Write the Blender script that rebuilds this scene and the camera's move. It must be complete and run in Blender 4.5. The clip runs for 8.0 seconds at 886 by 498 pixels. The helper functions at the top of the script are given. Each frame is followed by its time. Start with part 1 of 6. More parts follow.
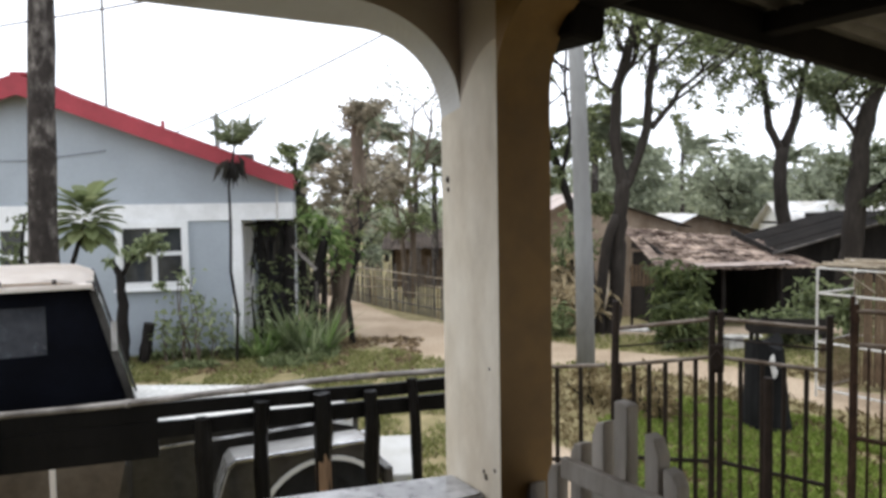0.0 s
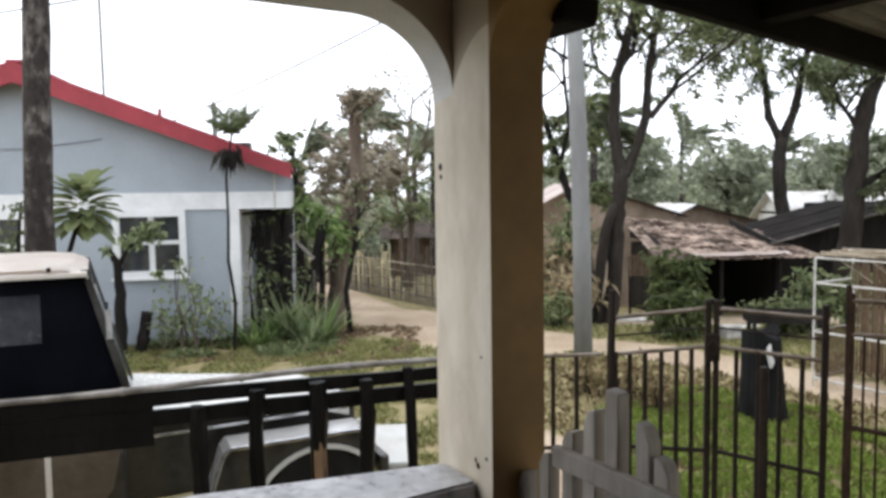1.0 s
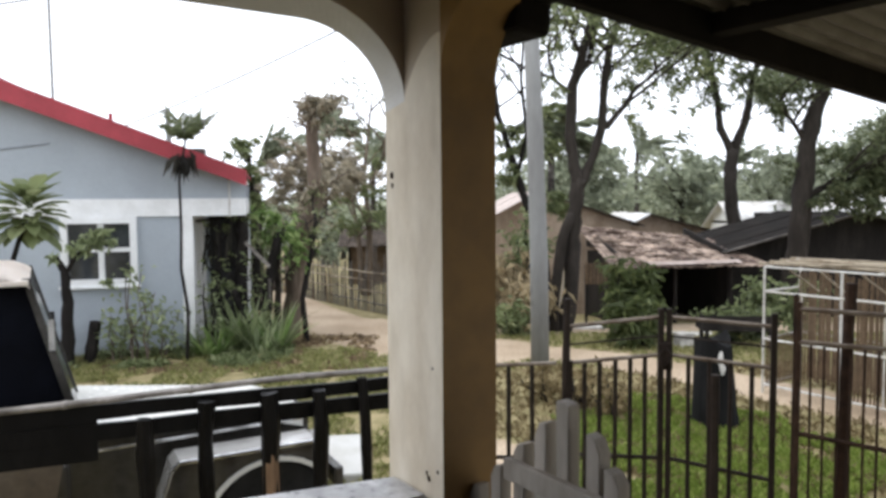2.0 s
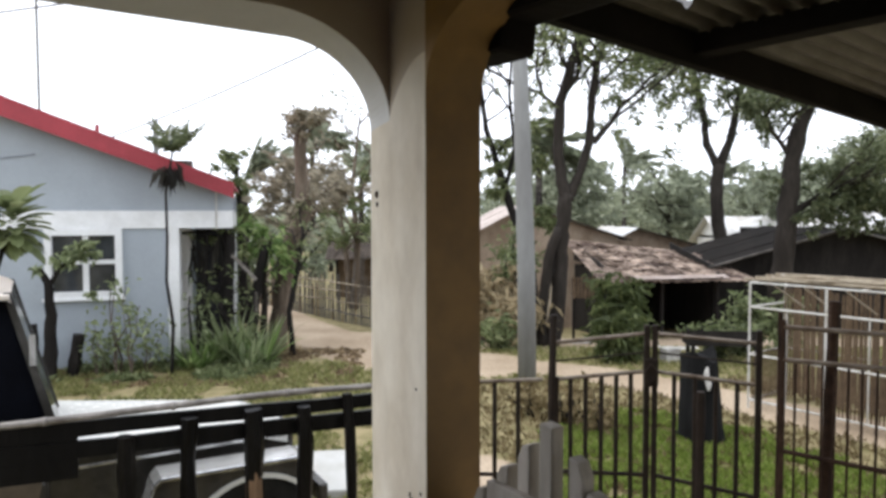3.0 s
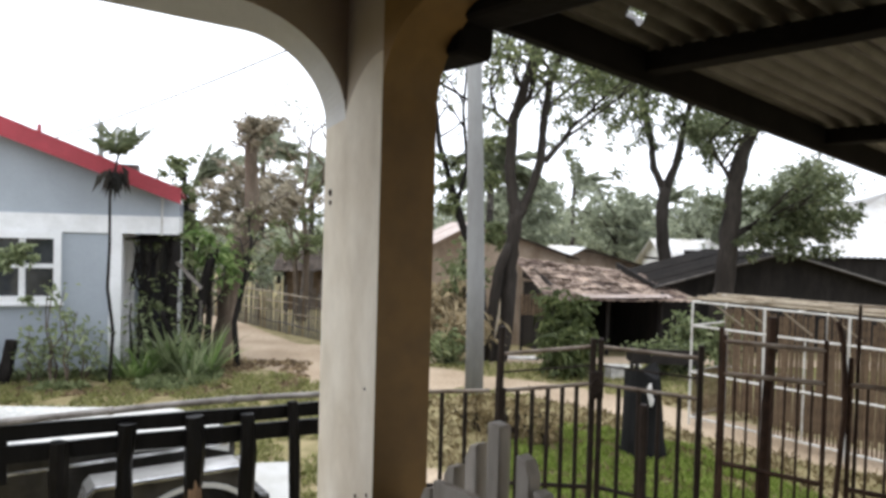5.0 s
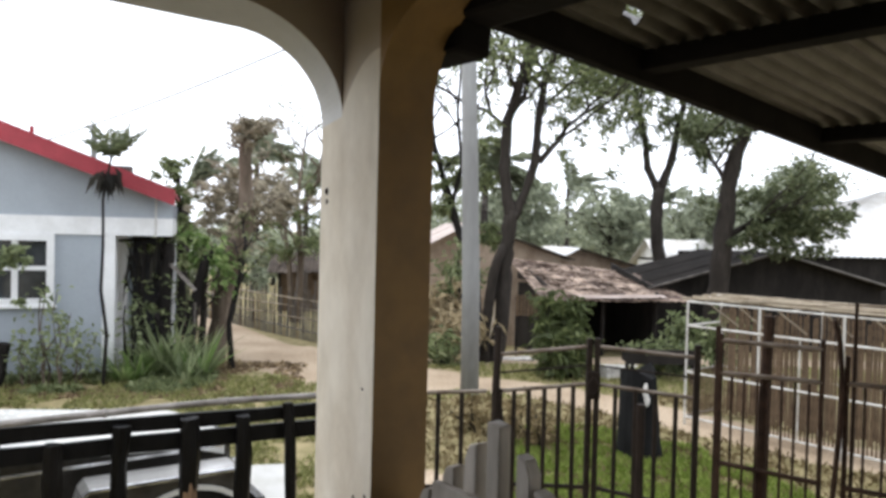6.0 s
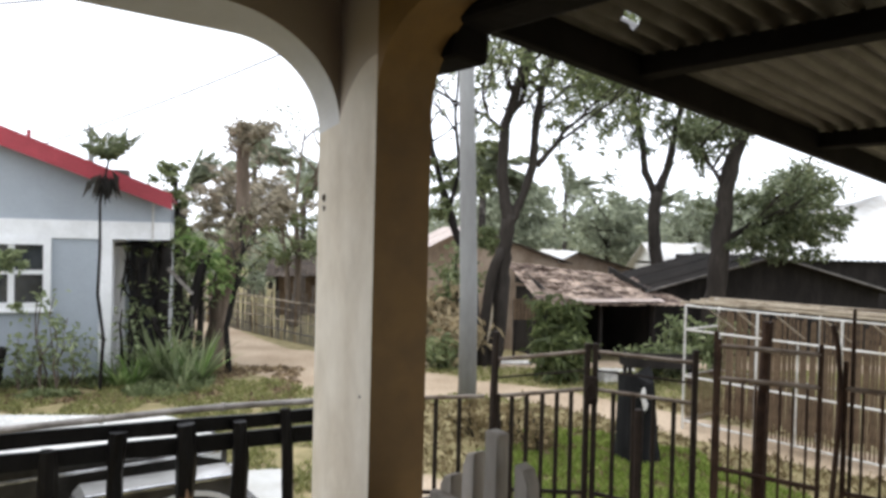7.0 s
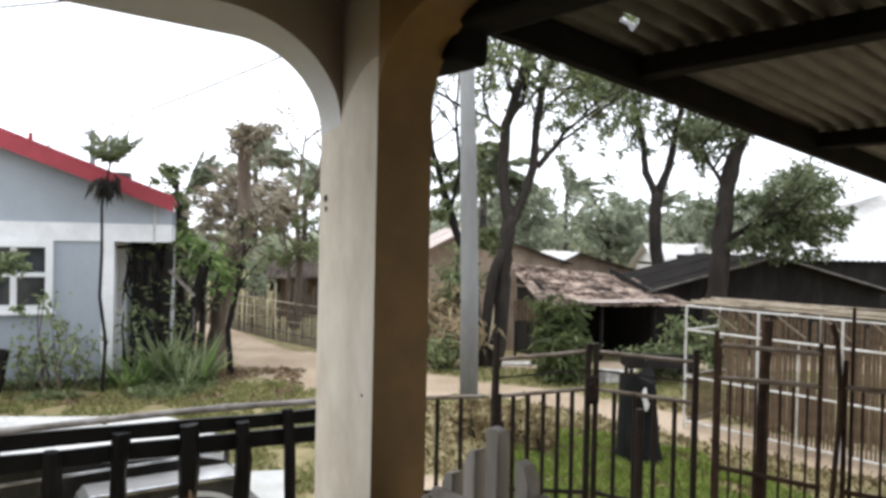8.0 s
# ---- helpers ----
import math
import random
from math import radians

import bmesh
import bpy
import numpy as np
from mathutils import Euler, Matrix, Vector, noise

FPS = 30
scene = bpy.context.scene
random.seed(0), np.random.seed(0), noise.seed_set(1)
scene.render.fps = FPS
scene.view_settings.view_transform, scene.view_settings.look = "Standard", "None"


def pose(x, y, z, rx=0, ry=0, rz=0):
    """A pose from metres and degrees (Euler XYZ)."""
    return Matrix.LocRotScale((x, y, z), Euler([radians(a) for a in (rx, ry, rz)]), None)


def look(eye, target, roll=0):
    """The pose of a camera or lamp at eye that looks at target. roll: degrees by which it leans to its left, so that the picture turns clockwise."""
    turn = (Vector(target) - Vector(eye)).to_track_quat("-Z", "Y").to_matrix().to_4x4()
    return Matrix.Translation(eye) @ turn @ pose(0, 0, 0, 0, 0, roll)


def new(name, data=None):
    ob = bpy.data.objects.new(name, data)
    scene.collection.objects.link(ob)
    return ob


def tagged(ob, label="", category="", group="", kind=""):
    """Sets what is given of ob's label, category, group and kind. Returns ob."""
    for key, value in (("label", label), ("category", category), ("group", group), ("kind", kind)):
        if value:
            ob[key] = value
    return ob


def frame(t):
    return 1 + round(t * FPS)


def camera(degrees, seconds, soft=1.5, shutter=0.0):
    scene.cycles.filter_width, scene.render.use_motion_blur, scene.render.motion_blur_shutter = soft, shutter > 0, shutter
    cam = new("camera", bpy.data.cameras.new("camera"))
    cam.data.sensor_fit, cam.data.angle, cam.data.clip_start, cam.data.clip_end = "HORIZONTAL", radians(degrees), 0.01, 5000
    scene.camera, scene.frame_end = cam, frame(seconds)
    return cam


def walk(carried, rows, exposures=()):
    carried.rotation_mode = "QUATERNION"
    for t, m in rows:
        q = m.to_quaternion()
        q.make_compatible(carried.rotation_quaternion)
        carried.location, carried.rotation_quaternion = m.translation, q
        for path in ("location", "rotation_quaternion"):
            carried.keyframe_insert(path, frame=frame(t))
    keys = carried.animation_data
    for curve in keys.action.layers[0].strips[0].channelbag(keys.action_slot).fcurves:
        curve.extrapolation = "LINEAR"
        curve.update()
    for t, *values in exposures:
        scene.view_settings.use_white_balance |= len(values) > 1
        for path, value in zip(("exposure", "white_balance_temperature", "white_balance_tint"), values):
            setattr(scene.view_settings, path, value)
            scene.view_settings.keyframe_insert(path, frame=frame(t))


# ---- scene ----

# ---------------------------------------------------------------- camera and walk
cam = camera(61.9, 8.0, soft=3.2)
PATH = [
    (0, (-0.006, -0.030, 2.203), (-0.005, 1.966, 2.083), -0.9),
    (0.5, (0.000, -0.028, 2.199), (0.002, 1.967, 2.063), -0.7),
    (1, (0.012, -0.018, 2.197), (0.015, 1.977, 2.049), -0.8),
    (1.5, (0.023, -0.003, 2.193), (0.089, 1.991, 2.054), -0.6),
    (3, (0.043, 0.014, 2.217), (0.189, 2.006, 2.123), -0.1),
    (3.5, (0.025, 0.008, 2.198), (0.198, 1.999, 2.13), 0.6),
    (4, (0.017, 0.006, 2.183), (0.193, 1.998, 2.122), 1.7),
    (4.5, (0.039, 0.006, 2.18), (0.283, 1.99, 2.127), 2.0),
    (6, (0.03, 0.027, 2.169), (0.325, 2.005, 2.125), 1.4),
    (6.5, (0.031, 0.027, 2.18), (0.324, 2.005, 2.138), 1.4),
    (7, (0.031, 0.035, 2.178), (0.332, 2.012, 2.143), 1.4),
    (7.5, (0.028, 0.02, 2.177), (0.329, 1.997, 2.149), 1.1),
    (8, (0.029, 0.017, 2.174), (0.327, 1.995, 2.143), 1.2),
]
walk(cam, [(t, look(eye, aim, roll)) for t, eye, aim, roll in PATH], exposures=[(0.0, 0.53), (1.5, 0.64), (3.0, 0.61), (4.5, 0.69), (8.0, 0.70)])

# ---------------------------------------------------------------- world and sun
world = bpy.data.worlds.new("overcast_sky")
scene.world = world
world.use_nodes = True
wn, wl = world.node_tree.nodes, world.node_tree.links
sky = wn.new("ShaderNodeTexSky")
sky.sky_type = "NISHITA"
sky.sun_disc = False
sky.sun_elevation = radians(58)
sky.sun_rotation = radians(300)
sky.dust_density = 4.0
sky.ozone_density = 1.0
hsv = wn.new("ShaderNodeHueSaturation")
hsv.inputs["Saturation"].default_value = 0.10
hsv.inputs["Value"].default_value = 1.0
wl.new(sky.outputs[0], hsv.inputs["Color"])
cloud = wn.new("ShaderNodeMix")
cloud.data_type = "RGBA"
cloud.inputs["Factor"].default_value = 0.82
cloud.inputs[7].default_value = (9.0, 9.45, 10.5, 1)     # even cloud cover over the clear sky
wl.new(hsv.outputs[0], cloud.inputs[6])
wl.new(cloud.outputs[2], wn["Background"].inputs[0])
wn["Background"].inputs[1].default_value = 0.15

sun = new("sun", bpy.data.lights.new("sun", "SUN"))
sun.data.energy = 1.0
sun.data.angle = radians(40)
sun.data.color = (1.0, 0.985, 0.96)
sun.matrix_world = look((-14, 4, 26), (0, 8, 0))


# ---------------------------------------------------------------- materials
def surface(name, color, rough=0.8, metal=0.0, grain=18.0, stain=1.6, vary=0.25, dark=(0.5, 0.5, 0.5), bump=0.3, island=0.0, spec=0.4,
            streak=None, bump_scale=None, thick=0.5):
    """A procedural surface: fine grain, broad stains, relief, and a shift from piece to piece."""
    m = bpy.data.materials.new(name)
    m.use_nodes = True
    n, l = m.node_tree.nodes, m.node_tree.links
    b = n["Principled BSDF"]
    b.inputs["Roughness"].default_value = rough
    b.inputs["Metallic"].default_value = metal
    b.inputs["Specular IOR Level"].default_value = spec
    tc = n.new("ShaderNodeTexCoord")
    mp = n.new("ShaderNodeMapping")
    l.new(tc.outputs["Object"], mp.inputs["Vector"])
    if streak:
        mp.inputs["Scale"].default_value = streak
    fine = n.new("ShaderNodeTexNoise")
    fine.inputs["Scale"].default_value = grain
    fine.inputs["Detail"].default_value = 6
    fine.inputs["Roughness"].default_value = 0.65
    l.new(mp.outputs[0], fine.inputs["Vector"])
    broad = n.new("ShaderNodeTexNoise")
    broad.inputs["Scale"].default_value = stain
    broad.inputs["Detail"].default_value = 5
    broad.inputs["Roughness"].default_value = 0.6
    l.new(mp.outputs[0], broad.inputs["Vector"])
    ramp = n.new("ShaderNodeValToRGB")
    ramp.color_ramp.elements[0].position = thick - 0.12
    ramp.color_ramp.elements[1].position = thick + 0.16
    ramp.color_ramp.elements[0].color = (color[0] * dark[0], color[1] * dark[1], color[2] * dark[2], 1)
    ramp.color_ramp.elements[1].color = (*color, 1)
    l.new(broad.outputs["Fac"], ramp.inputs["Fac"])
    val = n.new("ShaderNodeMapRange")
    val.inputs["From Min"].default_value, val.inputs["From Max"].default_value = 0.25, 0.75
    val.inputs["To Min"].default_value, val.inputs["To Max"].default_value = 1 - vary, 1 + vary
    l.new(fine.outputs["Fac"], val.inputs["Value"])
    mul = n.new("ShaderNodeVectorMath")
    mul.operation = "SCALE"
    l.new(ramp.outputs["Color"], mul.inputs[0])
    l.new(val.outputs["Result"], mul.inputs["Scale"])
    out = mul.outputs[0]
    if island:
        geo = n.new("ShaderNodeNewGeometry")
        info = n.new("ShaderNodeObjectInfo")
        add = n.new("ShaderNodeMath")
        add.operation = "ADD"
        l.new(geo.outputs["Random Per Island"], add.inputs[0])
        l.new(info.outputs["Random"], add.inputs[1])
        rng = n.new("ShaderNodeMapRange")
        rng.inputs["From Max"].default_value = 2.0
        rng.inputs["To Min"].default_value, rng.inputs["To Max"].default_value = 1 - island, 1 + island
        l.new(add.outputs[0], rng.inputs["Value"])
        m2 = n.new("ShaderNodeVectorMath")
        m2.operation = "SCALE"
        l.new(out, m2.inputs[0])
        l.new(rng.outputs["Result"], m2.inputs["Scale"])
        out = m2.outputs[0]
    l.new(out, b.inputs["Base Color"])
    rr = n.new("ShaderNodeMapRange")
    rr.inputs["To Min"].default_value, rr.inputs["To Max"].default_value = max(0.04, rough - 0.12), min(1.0, rough + 0.12)
    l.new(fine.outputs["Fac"], rr.inputs["Value"])
    l.new(rr.outputs["Result"], b.inputs["Roughness"])
    if bump:
        bp = n.new("ShaderNodeBump")
        bp.inputs["Strength"].default_value = bump
        bp.inputs["Distance"].default_value = 0.01
        l.new(fine.outputs["Fac"], bp.inputs["Height"])
        l.new(bp.outputs[0], b.inputs["Normal"])
    return m


def leafy(name, color, tip, rough=0.55):
    """Leaves: shift from leaf to leaf, a little light through the blade."""
    m = bpy.data.materials.new(name)
    m.use_nodes = True
    n, l = m.node_tree.nodes, m.node_tree.links
    b = n["Principled BSDF"]
    geo = n.new("ShaderNodeNewGeometry")
    ramp = n.new("ShaderNodeValToRGB")
    ramp.color_ramp.elements[0].color = (color[0] * 0.55, color[1] * 0.55, color[2] * 0.55, 1)
    ramp.color_ramp.elements[1].color = (*tip, 1)
    mid = ramp.color_ramp.elements.new(0.6)
    mid.color = (*color, 1)
    l.new(geo.outputs["Random Per Island"], ramp.inputs["Fac"])
    l.new(ramp.outputs[0], b.inputs["Base Color"])
    b.inputs["Roughness"].default_value = rough
    b.inputs["Specular IOR Level"].default_value = 0.3
    tr = n.new("ShaderNodeBsdfTranslucent")
    l.new(ramp.outputs[0], tr.inputs["Color"])
    mix = n.new("ShaderNodeMixShader")
    mix.inputs[0].default_value = 0.42
    l.new(b.outputs[0], mix.inputs[1])
    l.new(tr.outputs[0], mix.inputs[2])
    l.new(mix.outputs[0], n["Material Output"].inputs["Surface"])
    return m


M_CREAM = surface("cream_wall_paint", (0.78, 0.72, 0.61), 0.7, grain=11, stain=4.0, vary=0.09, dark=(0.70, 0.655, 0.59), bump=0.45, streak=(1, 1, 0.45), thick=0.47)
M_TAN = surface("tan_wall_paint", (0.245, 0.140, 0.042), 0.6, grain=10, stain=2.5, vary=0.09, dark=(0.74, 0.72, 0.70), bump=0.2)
M_STUCCO = surface("grey_tan_wall", (0.46, 0.39, 0.31), 0.65, grain=8, stain=1.5, vary=0.06, dark=(0.85, 0.83, 0.8), bump=0.2)
M_OUTWHITE = surface("white_masonry_paint", (0.70, 0.70, 0.69), 0.7, grain=14, stain=2.0, vary=0.06, dark=(0.86, 0.85, 0.83), bump=0.2)
M_CEIL = surface("grey_ceiling_board", (0.45, 0.40, 0.33), 0.8, grain=10, stain=1.0, vary=0.08)
M_CONC = surface("wet_concrete", (0.42, 0.42, 0.43), 0.3, grain=28, stain=7, vary=0.3, dark=(0.5, 0.5, 0.5), bump=0.4, thick=0.47)
M_GREYWALL = surface("grey_house_paint", (0.36, 0.40, 0.44), 0.75, grain=20, stain=1.2, vary=0.05, dark=(0.88, 0.88, 0.88), bump=0.15)
M_HOUSEWHITE = surface("white_house_trim", (0.78, 0.79, 0.80), 0.6, grain=20, stain=2.5, vary=0.05, dark=(0.88, 0.88, 0.87), bump=0.1)
M_RED = surface("red_painted_metal", (0.36, 0.045, 0.06), 0.6, grain=24, stain=2.0, vary=0.12, dark=(0.75, 0.75, 0.75), bump=0.1)
M_DARK = surface("recess_shade", (0.035, 0.035, 0.038), 0.9, grain=10, stain=2, vary=0.3)
M_TIN = surface("zinc_roof_sheet", (0.66, 0.67, 0.68), 0.55, metal=0.0, grain=14, stain=1.1, vary=0.12, dark=(0.7, 0.66, 0.6), bump=0.1)
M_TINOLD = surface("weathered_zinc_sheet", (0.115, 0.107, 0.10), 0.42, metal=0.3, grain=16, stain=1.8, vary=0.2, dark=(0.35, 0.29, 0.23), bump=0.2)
M_PINKTIN = surface("faded_pinkish_roof_sheet", (0.52, 0.44, 0.40), 0.6, grain=14, stain=1.6, vary=0.15, dark=(0.7, 0.66, 0.62), bump=0.1)
M_RUSTROOF = surface("rusted_roof_sheet", (0.40, 0.31, 0.245), 0.85, grain=9, stain=2.6, vary=0.5, dark=(0.16, 0.12, 0.11), bump=0.4, island=0.3)
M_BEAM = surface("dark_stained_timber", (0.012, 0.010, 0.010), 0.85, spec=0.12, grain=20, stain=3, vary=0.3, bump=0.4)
M_FENCEWOOD = surface("blackened_fence_timber", (0.0055, 0.0048, 0.0045), 0.36, spec=0.13, grain=24, stain=4, vary=0.5, dark=(0.5, 0.5, 0.5), bump=1.0, island=0.3, streak=(1, 1, 0.3))
M_BAREWOOD = surface("stripped_tan_wood", (0.26, 0.17, 0.10), 0.75, grain=24, stain=6, vary=0.25, dark=(0.6, 0.55, 0.5), bump=0.4, streak=(1, 1, 0.3))
M_GREYBAMBOO = surface("wet_grey_bamboo", (0.25, 0.23, 0.21), 0.35, grain=22, stain=6, vary=0.3, dark=(0.4, 0.38, 0.36), bump=0.3)
M_BAMBOO = surface("weathered_bamboo", (0.36, 0.31, 0.23), 0.55, grain=22, stain=5, vary=0.25, dark=(0.5, 0.45, 0.4), bump=0.3, island=0.25)
M_DKBAMBOO = surface("dark_wet_bamboo", (0.125, 0.11, 0.095), 0.6, grain=22, stain=5, vary=0.3, dark=(0.4, 0.4, 0.4), bump=0.3, island=0.2)
M_PICKET = surface("grey_weathered_picket", (0.37, 0.335, 0.29), 0.7, grain=30, stain=6, vary=0.22, dark=(0.62, 0.6, 0.58), bump=0.5, island=0.2, streak=(1, 1, 0.2))
M_IRON = surface("rusted_black_iron", (0.022, 0.015, 0.011), 0.7, spec=0.2, metal=0.1, grain=40, stain=9, vary=0.4, dark=(0.55, 0.5, 0.45), bump=0.4)
M_RUST = surface("brown_rusted_iron", (0.045, 0.025, 0.015), 0.8, spec=0.2, metal=0.1, grain=40, stain=9, vary=0.4, dark=(0.45, 0.4, 0.4), bump=0.5)
M_IRONTOP = surface("worn_grey_rail", (0.20, 0.17, 0.14), 0.4, metal=0.4, grain=30, stain=7, vary=0.3, dark=(0.5, 0.42, 0.36), bump=0.3)
M_PIPE = surface("white_painted_pipe", (0.52, 0.51, 0.48), 0.5, grain=24, stain=6, vary=0.12, dark=(0.7, 0.66, 0.6), bump=0.2, thick=0.42)
M_SLAT = surface("brown_bamboo_slat", (0.135, 0.094, 0.057), 0.8, grain=26, stain=6, vary=0.3, dark=(0.55, 0.5, 0.45), bump=0.4, island=0.35)
M_HUTWALL = surface("woven_palm_wall", (0.43, 0.34, 0.26), 0.9, grain=24, stain=2.2, vary=0.25, dark=(0.62, 0.58, 0.55), bump=0.6, streak=(1, 1, 0.5))
M_THATCH = surface("grey_thatch", (0.085, 0.068, 0.055), 0.95, spec=0.1, grain=30, stain=2, vary=0.4, dark=(0.5, 0.5, 0.5), bump=0.8)
# Roof colour set black to stand for the dark under a thin roof.
M_BLACKROOF = surface("shade_black_thatch", (0.02, 0.017, 0.015), 0.95, grain=30, stain=2, vary=0.5, bump=0.8, spec=0.05)
M_BARK = surface("grey_brown_bark", (0.042, 0.036, 0.031), 0.9, spec=0.15, grain=18, stain=3, vary=0.4, dark=(0.5, 0.48, 0.46), bump=0.9, streak=(1, 1, 0.25))
M_BROWNBARK = surface("brown_weathered_bark", (0.18, 0.145, 0.112), 0.9, spec=0.15, grain=18, stain=4, vary=0.4, dark=(0.45, 0.42, 0.4), bump=0.9, streak=(1, 1, 0.25))
M_PALEBARK = surface("mottled_palm_bark", (0.22, 0.20, 0.18), 0.9, spec=0.1, grain=12, stain=7, vary=0.6, dark=(0.16, 0.15, 0.15), bump=0.9, thick=0.60, streak=(1, 1, 0.6))
# Dark bark and timber; as pen and shed wall it carries painted shade.
M_BARKSHADE = surface("wet_bark_and_wall_shade", (0.022, 0.019, 0.017), 0.85, spec=0.15, grain=20, stain=4, vary=0.4, bump=0.8, streak=(1, 1, 0.3))
M_CONCPOLE = surface("grey_concrete_pole", (0.225, 0.23, 0.225), 0.8, grain=16, stain=2, vary=0.1, dark=(0.82, 0.8, 0.8), bump=0.2, streak=(1, 1, 0.25))
M_LEAF = leafy("dull_green_leaves", (0.165, 0.20, 0.09), (0.31, 0.34, 0.18))
M_LEAFDK = leafy("deep_green_leaves", (0.115, 0.14, 0.07), (0.225, 0.25, 0.14))
M_LEAFBR = leafy("bright_green_leaves", (0.17, 0.27, 0.08), (0.34, 0.42, 0.18))
M_LEAFDRY = leafy("dry_brown_leaves", (0.25, 0.18, 0.11), (0.42, 0.33, 0.20))
M_LEAFOLIVE = leafy("windburnt_olive_leaves", (0.34, 0.30, 0.22), (0.48, 0.44, 0.34))
M_DKLEAF = leafy("blackened_dead_leaves", (0.03, 0.028, 0.024), (0.06, 0.055, 0.045), 0.8)
M_LEAFBUSH = leafy("dark_bush_leaves", (0.085, 0.11, 0.04), (0.19, 0.22, 0.09), 0.5)
M_LEAFPALE = leafy("pale_storm_torn_leaves", (0.26, 0.31, 0.16), (0.42, 0.47, 0.28))
M_STRAW = leafy("pale_straw", (0.42, 0.34, 0.21), (0.56, 0.47, 0.31), 0.8)
M_LEAFPALM = leafy("palm_fronds", (0.18, 0.21, 0.13), (0.32, 0.35, 0.24))
# Haze put into the leaf colour: paler and greyer than near leaves.
M_LEAFFAR = leafy("haze_paled_leaves", (0.27, 0.30, 0.21), (0.40, 0.43, 0.32))
M_GRASS = leafy("grass_blades", (0.28, 0.29, 0.11), (0.44, 0.42, 0.21), 0.7)
M_DRYGRASS = leafy("dry_grass_blades", (0.21, 0.16, 0.08), (0.33, 0.27, 0.15), 0.8)
M_LAWN = leafy("fresh_grass_blades", (0.23, 0.31, 0.06), (0.38, 0.44, 0.13), 0.7)
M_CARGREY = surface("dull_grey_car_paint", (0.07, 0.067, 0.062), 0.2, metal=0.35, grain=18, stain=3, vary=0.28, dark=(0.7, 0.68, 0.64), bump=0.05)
# Wing tops far lighter than the sides: their highlight is in the colour.
M_WINGLIT = surface("highlit_wing_paint", (0.46, 0.455, 0.44), 0.2, metal=0.5, grain=30, stain=3, vary=0.05, dark=(0.75, 0.75, 0.75), bump=0.03)
# Sky reflection put into the pale colour of bonnet and arch lips.
M_HOOD = surface("sky_gleam_hood_paint", (0.66, 0.66, 0.63), 0.25, metal=0.1, grain=30, stain=3, vary=0.02, dark=(0.93, 0.92, 0.9), bump=0.01)
M_CARCREAM = surface("cream_roof_paint", (0.76, 0.71, 0.66), 0.4, grain=30, stain=3, vary=0.05, dark=(0.85, 0.82, 0.78), bump=0.05)
M_CARBROWN = surface("dusty_tan_door_panel", (0.125, 0.10, 0.075), 0.4, grain=14, stain=3, vary=0.32, dark=(0.6, 0.56, 0.5), bump=0.1)
M_TARP = surface("navy_black_canvas", (0.004, 0.005, 0.009), 0.7, spec=0.07, grain=40, stain=3, vary=0.3, bump=0.3)
M_RUBBER = surface("black_rubber", (0.02, 0.02, 0.02), 0.8, grain=40, stain=5, vary=0.3, bump=0.4)
M_CHROME = surface("worn_chrome", (0.70, 0.70, 0.70), 0.2, metal=0.95, grain=40, stain=6, vary=0.05, bump=0.02)
M_STUMP = surface("blackened_stump", (0.012, 0.012, 0.012), 0.9, spec=0.15, grain=14, stain=4, vary=0.5, dark=(0.5, 0.5, 0.5), bump=1.0, streak=(1, 1, 0.3))
M_SCAR = surface("pale_bare_wood", (0.62, 0.60, 0.56), 0.8, grain=20, stain=5, vary=0.15, bump=0.4)
M_STONE = surface("pale_concrete_block", (0.46, 0.46, 0.44), 0.7, grain=20, stain=4, vary=0.05, dark=(0.85, 0.83, 0.8), bump=0.15)
M_WIRE = surface("dark_cable", (0.10, 0.10, 0.11), 0.7, grain=20, stain=4, vary=0.1, bump=0)
# Distant belt of trees, its haze painted into the colour.
M_HILL = leafy("haze_paled_woods", (0.30, 0.33, 0.22), (0.42, 0.44, 0.32))


M_GLASS = surface("dark_window_glass", (0.05, 0.055, 0.06), 0.1, grain=8, stain=2, vary=0.1, bump=0.02, spec=0.6)
M_PLASTIC = surface("cloudy_plastic_pane", (0.05, 0.055, 0.065), 0.25, grain=5, stain=4, vary=0.4, dark=(0.4, 0.4, 0.45), bump=0.05)


